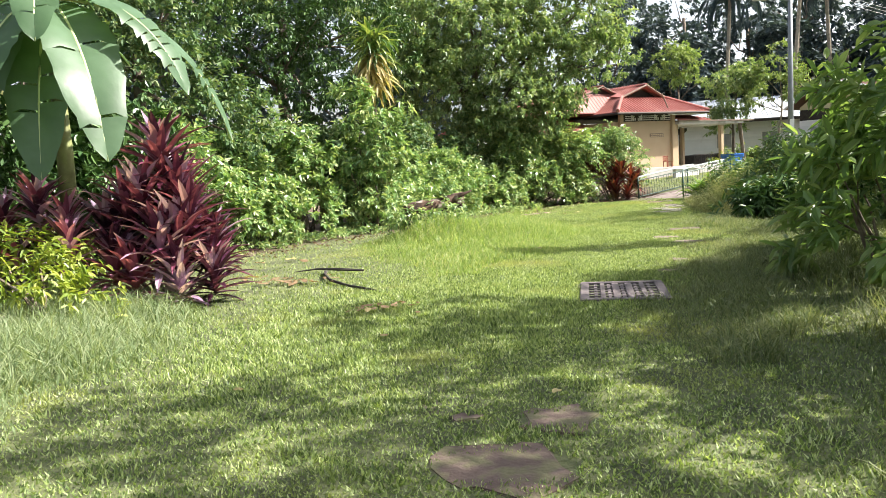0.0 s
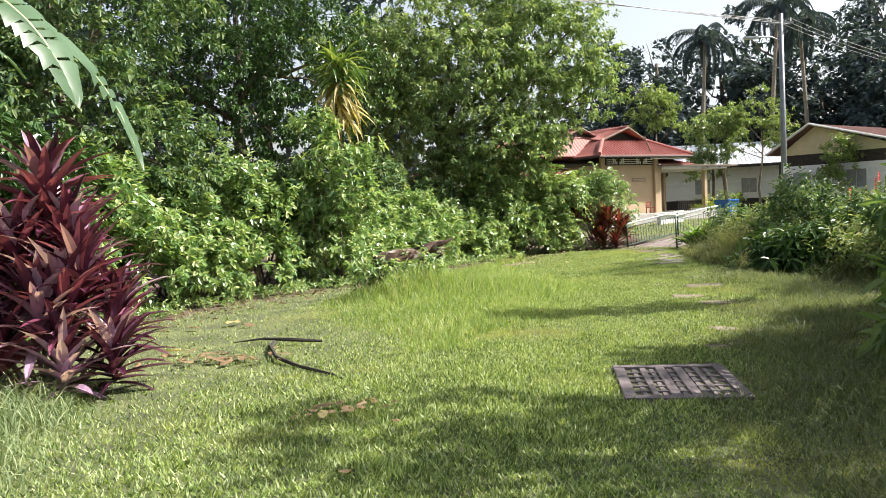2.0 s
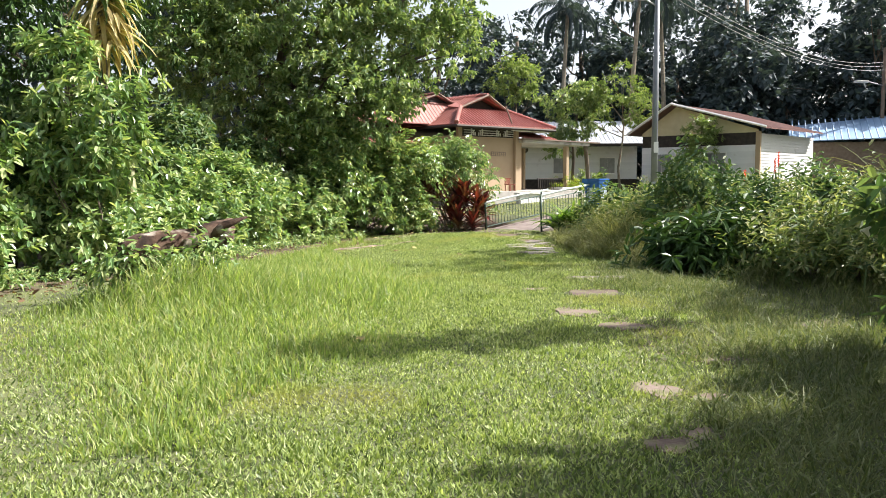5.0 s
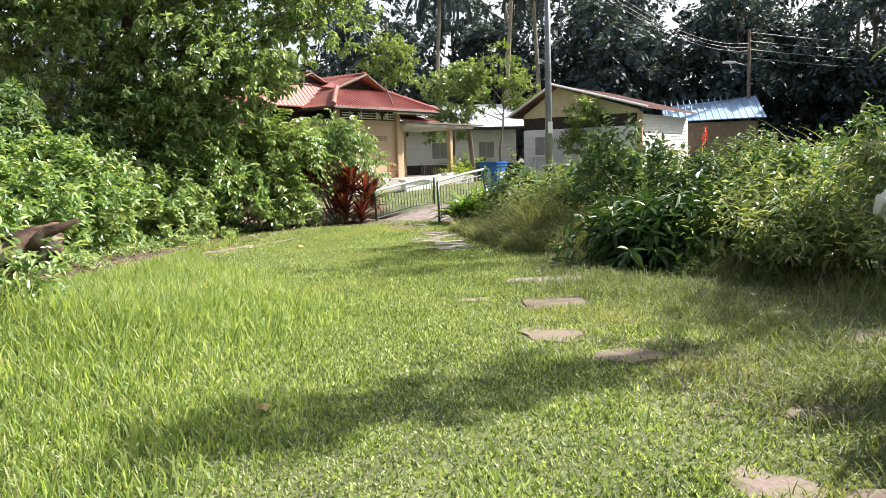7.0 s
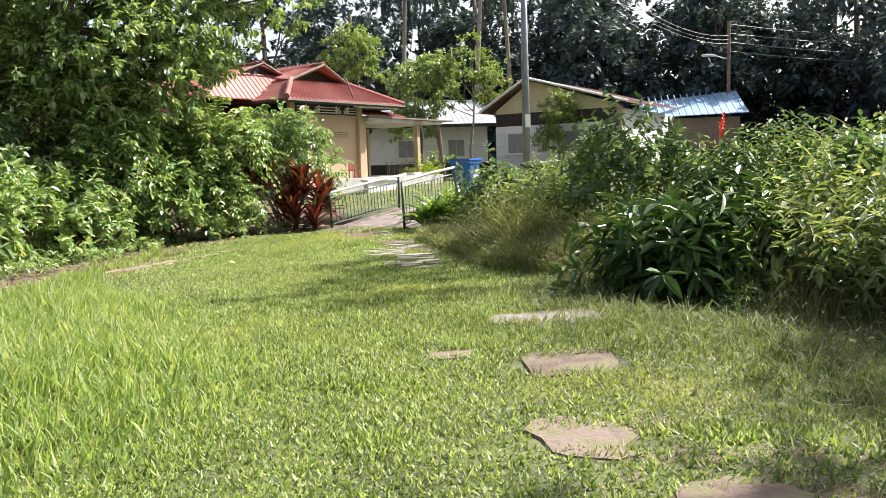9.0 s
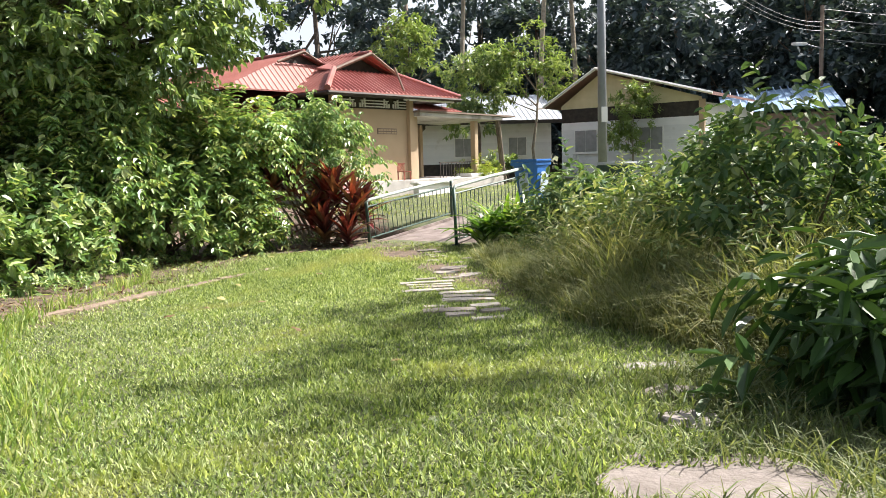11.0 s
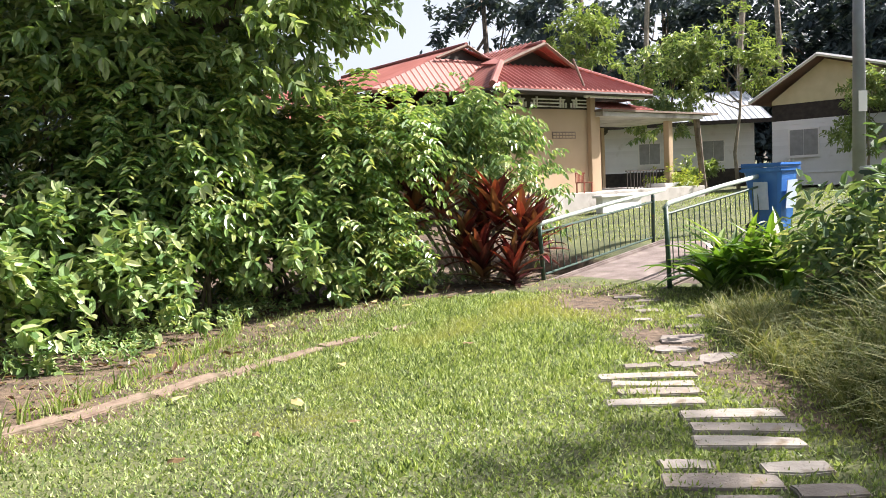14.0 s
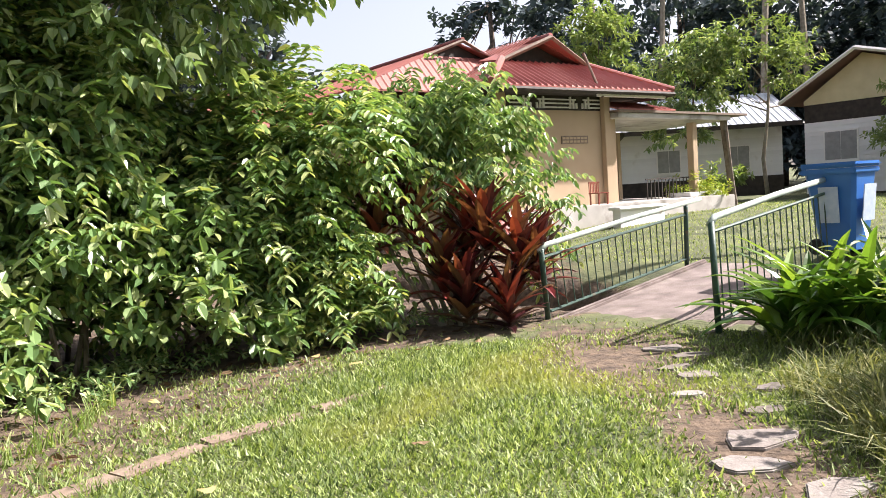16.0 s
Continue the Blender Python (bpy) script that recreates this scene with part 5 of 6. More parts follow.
cordyline(-4.5, 9.9, [(0, 0, 1.55, 0.95), (0.5, -0.3, 1.0, 0.9), (-0.5, 0, 1.3, 0.9), (0.3, 0.1, 1.25, 0.9), (-0.1, -0.4, 0.8, 0.9), (-0.8, -0.2, 0.9, 0.9)], REDLEAF, "shaded dark red cordyline under the banana leaves", L=0.62, W=0.1, upright=0.5, bends=(0.2, 1.0))
cordyline(7.25, 31.1, [(0.25, -0.1, 1.25, 1.05), (-0.25, -0.15, 0.8, 1.0), (0.6, -0.2, 0.95, 1.0), (-0.85, 0.2, 1.85, 1.0), (-0.05, -0.35, 0.5, 0.95), (0.85, 0, 0.8, 0.95), (-0.55, 0.2, 1.35, 1.0), (-0.95, 0.1, 1.3, 0.95), (0.4, -0.45, 0.4, 0.9), (0.1, 0.2, 1.05, 1.0)], RUSTLEAF,
          "rusty red cordyline clump beside the bridge", L=0.66, W=0.11, nleaf=40, upright=0.42, bends=(0.15, 0.9))

banana(-4.3, 10.3, [(-48, 3.0, 0.95, -24, 58, 2), (-16, 2.7, 0.8, 2, 78, 9), (2, 3.3, 0.55, -4, 78, 10), (-95, 2.6, 0.8, -15, 62, 3), (-70, 2.0, 0.7, 20, 100, 4), (75, 2.4, 0.5, 60, 110, 8), (150, 2.4, 0.6, 40, 110, 8), (-35, 2.2, 0.6, 70, 60, 5), (-78, 2.7, 0.85, -50, 34, 3), (-112, 2.5, 0.75, -36, 50, 4), (-140, 2.6, 0.8, 0, 70, 5)],
       "tall banana plant with big torn drooping leaves", 4.3)
# Shrubs added in dark leaf to make the deep shade behind the cordyline.
for x, y in ((-6.2, 10.2), (-5.6, 12.2), (-5.2, 13.8), (-7.2, 8.6)):
    shrub("tall_shrub", x, y, [(0, 0, 1.3, 1.0, 1.0, 1.2), (0.2, 0.3, 2.5, 0.9, 0.9, 0.8)], 420, 7, 0.2, 0.09, DARKLEAF, "dense shrub added in dark leaf for shade behind the cordyline", group="back shrubs")
banana(-6.0, 12.0, [(-30, 2.6, 0.55, 60, 130, 12), (20, 2.4, 0.5, 65, 130, 12), (-80, 2.4, 0.5, 55, 120, 10), (100, 2, 0.5, 65, 100, 8), (170, 2, 0.5, 60, 90, 8)], "banana plant with ragged leaves behind the cordyline", 3.6)
banana(-0.9, 22.6, [(-60, 1.2, 0.3, 60, 110, 4), (30, 1.2, 0.3, 55, 100, 6), (160, 1.1, 0.3, 60, 90, 4), (-150, 1.0, 0.28, 70, 80, 3)], "small young banana plant in the hedge", 1.9)
banana(-2.6, 21.0, [(-40, 1.2, 0.36, 60, 120, 2), (60, 1.1, 0.3, 60, 90, 3), (-120, 1.0, 0.3, 65, 100, 2)], "small young banana plant in the hedge", 2.3)

def dracaena():
    x, y = -1.15, 21.9
    ob = thing("dracaena", pose(x, y, float(gz(x, y)) - 0.02), "slender dracaena with green crown and hanging dead leaves", "plant")
    part("trunk", tube([(0, 0, 0), (0.05, 0.05, 2.4), (-0.05, 0, 5.0)], [0.08, 0.06, 0.045], 7), BARK, ob)
    for h, s in ((5.4, 1.0), (5.0, 0.95)):
        for i in range(64):
            strap_object("leaf", strap_leaf(random.uniform(0.7, 1.0) * s, 0.075, random.uniform(-0.1, 1.4), random.uniform(1.0, 2.0), 5), (random.uniform(-0.12, 0.25), 0, h - 0.35 * random.random()), i * 2.4, DRACLEAF, ob)
    for i in range(90):
        strap_object("dead_leaf", strap_leaf(random.uniform(0.7, 1.1), 0.085, random.uniform(-0.9, -0.2), random.uniform(0.6, 1.2), 5), (random.uniform(-0.15, 0.2), random.uniform(-0.1, 0.1), 4.95 - 1.0 * random.random()), i * 2.4, STRAW, ob)
DRACLEAF = mat("dracaena_leaf", [(0.06, 0.12, 0.03), (0.13, 0.2, 0.05), (0.25, 0.3, 0.09)], 0.4, 1.0, trans=0.3, obrand=0.7)
dracaena()
shrub("tall_shrub", -1.3, 20.9, [(0, 0, 1.6, 0.9, 0.8, 1.0), (0.1, 0.1, 2.8, 0.8, 0.7, 0.8), (-0.3, 0, 3.5, 0.5, 0.5, 0.5)], 380, 8, 0.19, 0.085, HEDGE, "tall leafy shrub round the dracaena's stem", group="back shrubs")

def spiky_plant(x, y, h):
    ob = thing("dracaena", pose(x, y, float(gz(x, y)) - 0.02), "narrow-leaved spiky dracaena rising from the hedge", "plant")
    part("trunk", tube([(0, 0, 0), (0.03, 0, h * 0.6), (0, 0, h)], [0.04, 0.03, 0.025], 6), PALEBARK, ob)
    for i in range(80):
        strap_object("leaf", strap_leaf(random.uniform(0.5, 0.75), 0.03, random.uniform(-0.2, 1.4), random.uniform(0.2, 0.8), 4), (0, 0, h - 0.25 * random.random()), i * 2.4, DRACLEAF, ob)
spiky_plant(-1.9, 21.6, 2.5)
spiky_plant(-1.2, 21.3, 2.2)

shrub("croton_bush", -3.9, 8.6, [(0, 0, 0.5, 0.5, 0.5, 0.4), (-0.6, 0.4, 0.75, 0.6, 0.6, 0.4), (0.4, 0.1, 0.35, 0.4, 0.4, 0.3)], 200, 7, 0.12, 0.05, LIMELEAF, "yellow-green bush at the cordyline's foot")

def log_on_ground():
    ob = thing("fallen_log", pose(0, 0, 0), "weathered hollow fallen log propped on a stump", "log")
    a, b = Vector((-0.15, 17.25, 0.58)), Vector((1.15, 18.15, 0.93))
    bm = bmesh.new()
    n, sides = 18, 22
    rings = []
    for i in range(n + 1):
        t = i / n
        c = a.lerp(b, t) + Vector((0, 0, 0.04 * math.sin(t * 5)))
        r = 0.21 - 0.08 * t + 0.03 * math.sin(t * 9.0)
        ring = []
        for k in range(sides):
            an = 2 * math.pi * k / sides
            rr = r * (1 + 0.3 * noise.noise((math.cos(an) * 1.6, math.sin(an) * 1.6, t * 6)) + 0.12 * noise.noise((math.cos(an) * 4, math.sin(an) * 4, t * 9)) + (0.5 * noise.noise((math.cos(an) * 3, math.sin(an) * 3, 1)) if i >= n - 1 else 0))
            ring.append(bm.verts.new(c + Vector((-0.42, 0.9, 0)) * rr * math.cos(an) + Vector((0, 0, 1)) * rr * math.sin(an)))
        rings.append(ring)
    for p, q in zip(rings, rings[1:]):
        for k in range(sides):
            bm.faces.new((p[k], p[(k + 1) % sides], q[(k + 1) % sides], q[k]))
    bm.faces.new(rings[0])
    tip = bm.verts.new(b + Vector((-0.2, -0.05, -0.02)))
    for k in range(sides):
        bm.faces.new((rings[-1][k], rings[-1][(k + 1) % sides], tip))
    part("log_trunk", bm, DEADWOOD, ob, smooth=True)
    part("stump", tube([(0.75, 17.9, -0.05), (0.75, 17.88, 0.3), (0.8, 17.92, 0.65)], [0.22, 0.15, 0.12], 9), DEADWOOD, ob, smooth=True)
    part("broken_branch", tube([(0.85, 17.9, 0.78), (1.1, 17.85, 0.98), (1.38, 17.95, 1.08)], [0.09, 0.06, 0.015], 7), DEADWOOD, ob, smooth=True)
    part("root", tube([(0.3, 17.5, 0.35), (0.2, 17.2, 0.2), (0.1, 16.9, 0.0)], [0.08, 0.06, 0.03], 7), DEADWOOD, ob, smooth=True)
log_on_ground()
shrub("log_weeds", 0.35, 17.3, [(0, 0, 0.25, 0.6, 0.35, 0.25), (0.5, 0.3, 0.3, 0.4, 0.35, 0.25), (-0.5, 0.0, 0.35, 0.4, 0.4, 0.3)], 150, 7, 0.13, 0.055, HEDGE, "low leafy weeds growing round the fallen log", category="weeds")

def dead_branch():
    z = 0.03
    ob = part("dead_branch", tube([(-1.75, 12.72, z), (-1.35, 12.68, z + 0.04), (-0.95, 12.55, z + 0.03), (-0.55, 12.5, z)], [0.006, 0.018, 0.028, 0.018], 6), DARK)
    tagged(ob, "dark dead palm branch lying on the lawn", "branch")
    ob = part("dead_branch", tube([(-1.2, 12.6, z), (-1.12, 12.0, z + 0.03), (-0.92, 11.3, z + 0.03), (-0.6, 10.85, z), (-0.2, 10.35, z), (0.15, 9.8, z - 0.01), (0.55, 9.35, z - 0.03)], [0.032, 0.028, 0.024, 0.02, 0.016, 0.012, 0.006], 6), DARK)
    tagged(ob, "dark dead palm branch lying on the lawn", "branch")
dead_branch()

def dead_leaf(x, y, size, colour=0):
    bm = bmesh.new()
    n = 9
    c = bm.verts.new((0, 0, 0.02))
    ring = [bm.verts.new((math.cos(2 * math.pi * i / n) * size * random.uniform(0.7, 1.1), math.sin(2 * math.pi * i / n) * size * 0.5 * random.uniform(0.7, 1.1), random.uniform(0.0, 0.3) * size)) for i in range(n)]
    for i in range(n):
        bm.faces.new((c, ring[i], ring[(i + 1) % n]))
    ob = part("dead_leaf", bm, STRAW if colour else DRYLEAF)
    ob.matrix_world = pose(x, y, float(gz(x, y)) + 0.045, random.uniform(-12, 12), random.uniform(-12, 12), random.uniform(0, 180))
    tagged(ob, "pale yellow dry fallen leaf on the lawn" if colour else "brown curled dry fallen leaf on the lawn", "fallen leaf", "fallen leaves")
for x, y, s, c in ((-2.3, 12.0, 0.28, 1), (-1.6, 11.3, 0.28, 0), (-1.45, 11.15, 0.22, 0), (-1.85, 11.5, 0.25, 0), (0.16, 8.65, 0.16, 0), (0.35, 8.9, 0.12, 0), (-0.05, 8.6, 0.14, 1), (2.55, 14.3, 0.16, 1), (0.27, 7.14, 0.12, 0),
                   (-2.2, 14.6, 0.25, 1), (-1.9, 14.3, 0.2, 0), (-2.7, 14.2, 0.25, 0), (4.7, 24.4, 0.12, 0), (5.4, 22.6, 0.12, 0), (5.9, 21.0, 0.1, 1), (4.0, 25.6, 0.12, 1), (5.3, 24.5, 0.1, 0), (8.6, 22.1, 0.14, 0),
                   (4.3, 24.0, 0.13, 0), (6.4, 26.9, 0.14, 0), (5.2, 26.5, 0.12, 1), (6.0, 29.3, 0.14, 1), (6.6, 29.7, 0.14, 0), (4.4, 28.6, 0.14, 1), (3.4, 27.3, 0.14, 1), (3.0, 26.4, 0.13, 0), (6.9, 30.1, 0.15, 0), (5.6, 29.8, 0.12, 1),
                   (4.9, 25.2, 0.14, 1), (7.2, 29.9, 0.13, 0), (1.7, 4.9, 0.1, 1), (-0.7, 5.4, 0.08, 1)):
    dead_leaf(x, y, s * (0.6 if c else 0.5), c)
for i in range(26):
    dead_leaf(-1.6 + random.gauss(0, 0.35), 11.45 + random.gauss(0, 0.25), random.uniform(0.06, 0.12))
for i in range(18):
    dead_leaf(0.15 + random.gauss(0, 0.3), 8.7 + random.gauss(0, 0.15), random.uniform(0.04, 0.08))

def litter():
    X, Y = scatter(9000, -5, 8, 13, 31)
    o = hedge_off(X, Y)
    k = (o > 0.1) & (o < 1.6) & (rng.random(len(X)) < 0.5)
    P = np.stack([X[k], Y[k], gz(X[k], Y[k]) + 0.02], 1)
    D = unit(rng.normal(0, 1, P.shape) * np.array([1, 1, 0.15]))
    v, f = leaf_arrays(P, D, np.tile([0, 0, 1.0], (len(P), 1)) + rng.normal(0, 0.3, P.shape), rng.uniform(0.05, 0.13, len(P)), rng.uniform(0.03, 0.06, len(P)))
    tagged(new("leaf_litter", mesh_np("leaf_litter", v, [f], DRYLEAF)), "scattered brown leaf litter on bare soil", "leaf litter", kind="stuff")
litter()

# ---- thicket side ----
WEEDLEAF = mat("thicket_weed_leaf", [(0.0862, 0.1461, 0.0613), (0.1725, 0.2313, 0.0876), (0.3942, 0.3896, 0.2101)], 0.55, 0.7, trans=0.3, island=0.7)

BROADLEAF = mat("broad_leaf", [(0.08, 0.144, 0.05), (0.144, 0.232, 0.07), (0.256, 0.32, 0.13)], 0.4, 0.7, trans=0.4, island=0.7)

def thicket():
    # close shrub by the start of the walk
    shrub("broadleaf_shrub", 6.3, 8.8, [(0, 0, 1.1, 1.0, 1.1, 1.0), (-0.1, -0.5, 1.9, 0.8, 0.8, 0.7), (0.4, 0.8, 1.4, 1.0, 1.0, 0.8), (-0.6, 0.2, 0.5, 0.8, 1.1, 0.5)], 360, 8, 0.26, 0.095, BROADLEAF, "broad-leaved shrub leaning over the lawn", droop=0.35, twig=0.3)
    shrub("broadleaf_shrub", 5.9, 5.2, [(0, 0, 1.2, 1.2, 1.3, 1.3), (0.5, 0.0, 2.4, 1.2, 1.3, 1.0), (-0.7, 0.4, 0.5, 0.8, 1.0, 0.5)], 420, 8, 0.24, 0.09, BROADLEAF, "broad-leaved shrub leaning over the lawn", droop=0.35, twig=0.3)
    # Unseen trees, added to throw broken shade over the near lawn.
    for tx, ty, bl in ((8.3, 4.6, [(0, 0, 6.4, 2.0, 1.5, 0.9), (-1.3, 1.0, 7.4, 1.6, 1.3, 0.9), (-0.6, -1.3, 7.0, 1.6, 1.3, 0.9)]),
                       (9.3, 8.0, [(0, 0, 6.8, 1.9, 1.4, 0.9), (-1.0, 0.9, 7.4, 1.6, 1.2, 0.8), (0.6, -1.3, 7.4, 1.6, 1.3, 0.8)]),
                       (11.2, 10.8, [(0, 0, 6.8, 1.5, 1.1, 0.8), (1.0, 0.3, 7.4, 1.3, 1.0, 0.7)])):
        tree("tree", tx, ty, [(0, 0, 0), (0.1, 0, 2), (0, 0.1, 5.6)], 0, bl, 820, 7, 0.13, 0.07, SHRUBLEAF, "small leafy tree added out of view to shade the lawn", 0.12, group="thicket trees")
    # Unseen too: crowns set and flattened only for their shadow streak and patches.
    for tx, ty, bl, n in ((12.65, 15.2, [(0, 0, 9.0, 0.9, 0.35, 0.3), (-1.2, -0.15, 9.1, 0.7, 0.3, 0.25), (1.0, 0.15, 8.8, 0.7, 0.3, 0.25)], 130),
                          (16.4, 16.1, [(0, 0, 8.8, 1.2, 1.0, 0.5), (0.8, 0.5, 9.2, 1.1, 0.9, 0.5)], 200),
                          (18.6, 23.0, [(0, 0, 11.2, 1.5, 1.2, 0.6), (-0.9, -1.0, 11.8, 1.3, 1.2, 0.6), (0.5, 1.3, 11.6, 1.3, 1.2, 0.6)], 260)):
        tree("tree", tx, ty, [(0, 0, 0), (0.1, 0, 3.5), (0, 0.1, bl[0][2] - 1.2)], 0, bl, n * 2, 7, 0.13, 0.07, SHRUBLEAF, "slim leafy tree added out of view to cast lawn shadows", 0.08, group="thicket trees")
    shrub("broadleaf_shrub", 7.6, 11.5, [(0, 0, 0.9, 1.1, 1.4, 1.0), (0.5, 0.6, 1.6, 1.0, 1.0, 0.8)], 420, 8, 0.2, 0.08, SHRUBLEAF, "broad-leaved shrub in the thicket", droop=0.3, twig=0.25)
    spots = [(8.7, 18.9, 0.75, DARKLEAF), (9.9, 17.7, 0.95, SHRUBLEAF), (11.2, 18.3, 1.1, SHRUBLEAF), (10.8, 20.2, 1.4, SHRUBLEAF), (10.5, 22.2, 1.5, SHRUBLEAF), (12.2, 21.2, 1.6, SHRUBLEAF),
             (10.0, 24.2, 1.1, SHRUBLEAF), (11.4, 24.3, 1.4, SHRUBLEAF), (13.0, 23.6, 1.6, SHRUBLEAF), (10.6, 26.2, 0.9, SHRUBLEAF), (12.4, 26.6, 1.2, SHRUBLEAF), (10.2, 16.6, 1.35, SHRUBLEAF), (11.8, 16.2, 1.3, SHRUBLEAF), (13.5, 18.4, 1.8, SHRUBLEAF),
             (13.0, 28.6, 0.9, SHRUBLEAF), (14.6, 27.5, 1.2, SHRUBLEAF), (14.6, 25.0, 1.6, SHRUBLEAF), (15.2, 21.5, 1.9, SHRUBLEAF), (9.6, 14.2, 1.35, SHRUBLEAF), (11.4, 13.4, 1.4, SHRUBLEAF), (16.8, 24.0, 1.8, SHRUBLEAF), (12.9, 15.2, 1.7, SHRUBLEAF)]
    kinds = ((SHRUBLEAF, 0.12, 0.07, 8), (WEEDLEAF, 0.15, 0.055, 8), (SHRUBLEAF, 0.13, 0.08, 8), (DARKLEAF, 0.11, 0.07, 8), (SHRUBLEAF, 0.15, 0.08, 7))
    for i, (x, y, h, lf) in enumerate(spots):
        s = 0.85 + 0.15 * math.sin(i * 2.1)
        big = lf is DARKLEAF
        h = h * (1.0 + 0.16 * math.sin(i * 3.7)) * (0.85 if x < 10.1 and y > 19.5 else 1.0)
        b = [(0, 0, h * 0.5, s, s, h * 0.5), (0.45 * math.cos(i), 0.45 * math.sin(i), h * 0.85, s * 0.5, s * 0.5, h * 0.34), (-0.4, -0.3, h * 0.3, s * 0.7, s * 0.7, h * 0.32)]
        mt, L, W, k = (DARKLEAF, 0.26, 0.085, 7) if big else kinds[i % 5]
        shrub("thicket_bush", x, y, b, 360, k, L, W, mt,
              "dark broad-leaved ginger clump at the thicket's edge" if big else "tangled green bush in the overgrown thicket", group="" if big else "thicket", droop=0.5 if big else 0.2, twig=0.3)
    # upright weeds and reeds over the bushes
    X, Y = scatter(1700, 8.4, 17, 13.5, 29)
    k = right_off(X, Y) < -0.7
    X, Y = X[k], Y[k]
    P = np.stack([X, Y, gz(X, Y) + 0.5 + 0.9 * rng.random(len(X)) * smoothstep(-0.6, -3, right_off(X, Y))], 1)
    D = unit(rng.normal(0, 0.35, P.shape) + np.array([0, 0, 1.0]))
    tagged(new("thicket_weeds", spray_mesh("thicket_weeds", P, D, 8, 0.13, 0.03, WEEDLEAF, spread=0.8, droop=0.1, twig=0.4)), "tall narrow-leaved weeds growing through the thicket", "weeds", kind="stuff")
CANE = mat("cane_leaf", [(0.0788, 0.121, 0.0341), (0.1575, 0.1901, 0.0585), (0.315, 0.311, 0.1462)], 0.5, 0.7, trans=0.3, obrand=0.7)
thicket()
banana(14.4, 21.0, [(-100, 1.5, 0.35, 65, 90, 6), (-30, 1.5, 0.35, 60, 100, 8), (40, 1.4, 0.3, 65, 80, 6), (120, 1.4, 0.35, 60, 80, 6), (190, 1.5, 0.35, 60, 95, 6)], "young banana plant rising from the thicket", 1.1)
banana(12.6, 19.6, [(-100, 1.0, 0.3, 75, 60, 2), (-30, 1.0, 0.3, 60, 70, 3), (40, 1.0, 0.26, 65, 60, 2), (180, 1.1, 0.3, 70, 70, 2)], "broad-leaved canna clump in the thicket", 1.2)
banana(16.6, 19.6, [(-100, 2.4, 0.45, 60, 130, 14), (-30, 2.4, 0.45, 65, 120, 14), (40, 2.2, 0.4, 65, 110, 14), (120, 2.4, 0.45, 60, 110, 14), (200, 2.6, 0.45, 60, 120, 14)], "tall ragged banana plant behind the thicket", 3.2)

def reed_clump(x, y, h):
    ob = thing("reed_clump", pose(x, y, float(gz(x, y)) - 0.02), "tall arching cane grass in the thicket", "plant")
    for i in range(110):
        strap_object("cane_leaf", strap_leaf(random.uniform(0.8, 1.15) * h, 0.045, random.uniform(1.1, 1.5), random.uniform(1.2, 2.4), 9), (random.uniform(-0.5, 0.5), random.uniform(-0.5, 0.5), 0.2), i * 2.4, CANE, ob)
reed_clump(15.8, 22.6, 2.9)
reed_clump(17.2, 23.6, 3.0)
reed_clump(14.6, 23.2, 2.2)
reed_clump(12.9, 16.6, 2.7)

def lily_clump(x, y, n, L, label):
    ob = thing("lily_clump", pose(x, y, float(gz(x, y)) - 0.02), label, "plant")
    for i in range(n):
        strap_object("leaf", strap_leaf(L * random.uniform(0.75, 1.15), 0.12, random.uniform(0.7, 1.45), random.uniform(0.9, 1.9), 7, 0.2), (random.uniform(-0.3, 0.3), random.uniform(-0.3, 0.3), 0.05), i * 2.4, LILY, ob)
LILY = mat("lily_leaf", [(0.045, 0.104, 0.018), (0.0975, 0.192, 0.027), (0.18, 0.272, 0.045)], 0.35, 1.5, trans=0.35, obrand=0.6)
lily_clump(10.4, 28.6, 90, 1.15, "glossy strap-leaved lily clump beside the bridge")
lily_clump(9.95, 28.9, 70, 1.0, "glossy strap-leaved lily clump beside the bridge")

def red_flowers():
    for x, y, z in ((12.4, 22.4, 1.75), (12.55, 22.5, 1.9), (12.0, 22.9, 1.5)):
        ob = thing("ginger_flower", pose(x, y, float(gz(x, y))), "red ginger flower spike on a tall stalk", "flower", "red flowers")
        part("stalk", tube([(0, 0, 0), (0.02, 0, z)], 0.012, 5), SHRUBSTEM, ob)
        bm = bmesh.new()
        for i in range(16):
            add_strap(bm, (0, 0, z - 0.1 + i * 0.02), i * 2.4, strap_leaf(0.07, 0.035, 0.9, 0.4, 3))
        part("bracts", bm, FLOWER, ob)
PLASTIC = mat("white_plastic_film", [(0.72, 0.72, 0.72), (0.82, 0.82, 0.82)], 0.4, 9.0, bump=0.5, bump_scale=20, trans=0.2)
SHRUBSTEM = mat("green_stalk", [(0.06, 0.1, 0.03), (0.1, 0.16, 0.04)], 0.6, 5.0)
red_flowers()

def hanging_bag(x, y, z):
    ob = thing("plastic_bag", pose(x, y, float(gz(x, y))), "crumpled white plastic bag caught on a thicket stem", "plastic bag")
    part("stem", tube([(0, 0.06, 0), (0.03, 0.05, z * 0.6), (0, 0, z + 0.28)], 0.012, 5), SHRUBSTEM, ob)
    bm = bmesh.new()
    bmesh.ops.create_icosphere(bm, subdivisions=3, radius=1.0)
    for v in bm.verts:
        k = 1 + 0.7 * noise.noise(v.co * 1.7) + 0.4 * noise.noise(v.co * 4.5)
        w = 0.085 * (1.0 - 0.55 * max(v.co.z, 0))
        v.co = Vector((v.co.x * w * k, v.co.y * w * k, z + 0.1 + v.co.z * 0.14 * k))
    part("bag_film", bm, PLASTIC, ob, smooth=True)
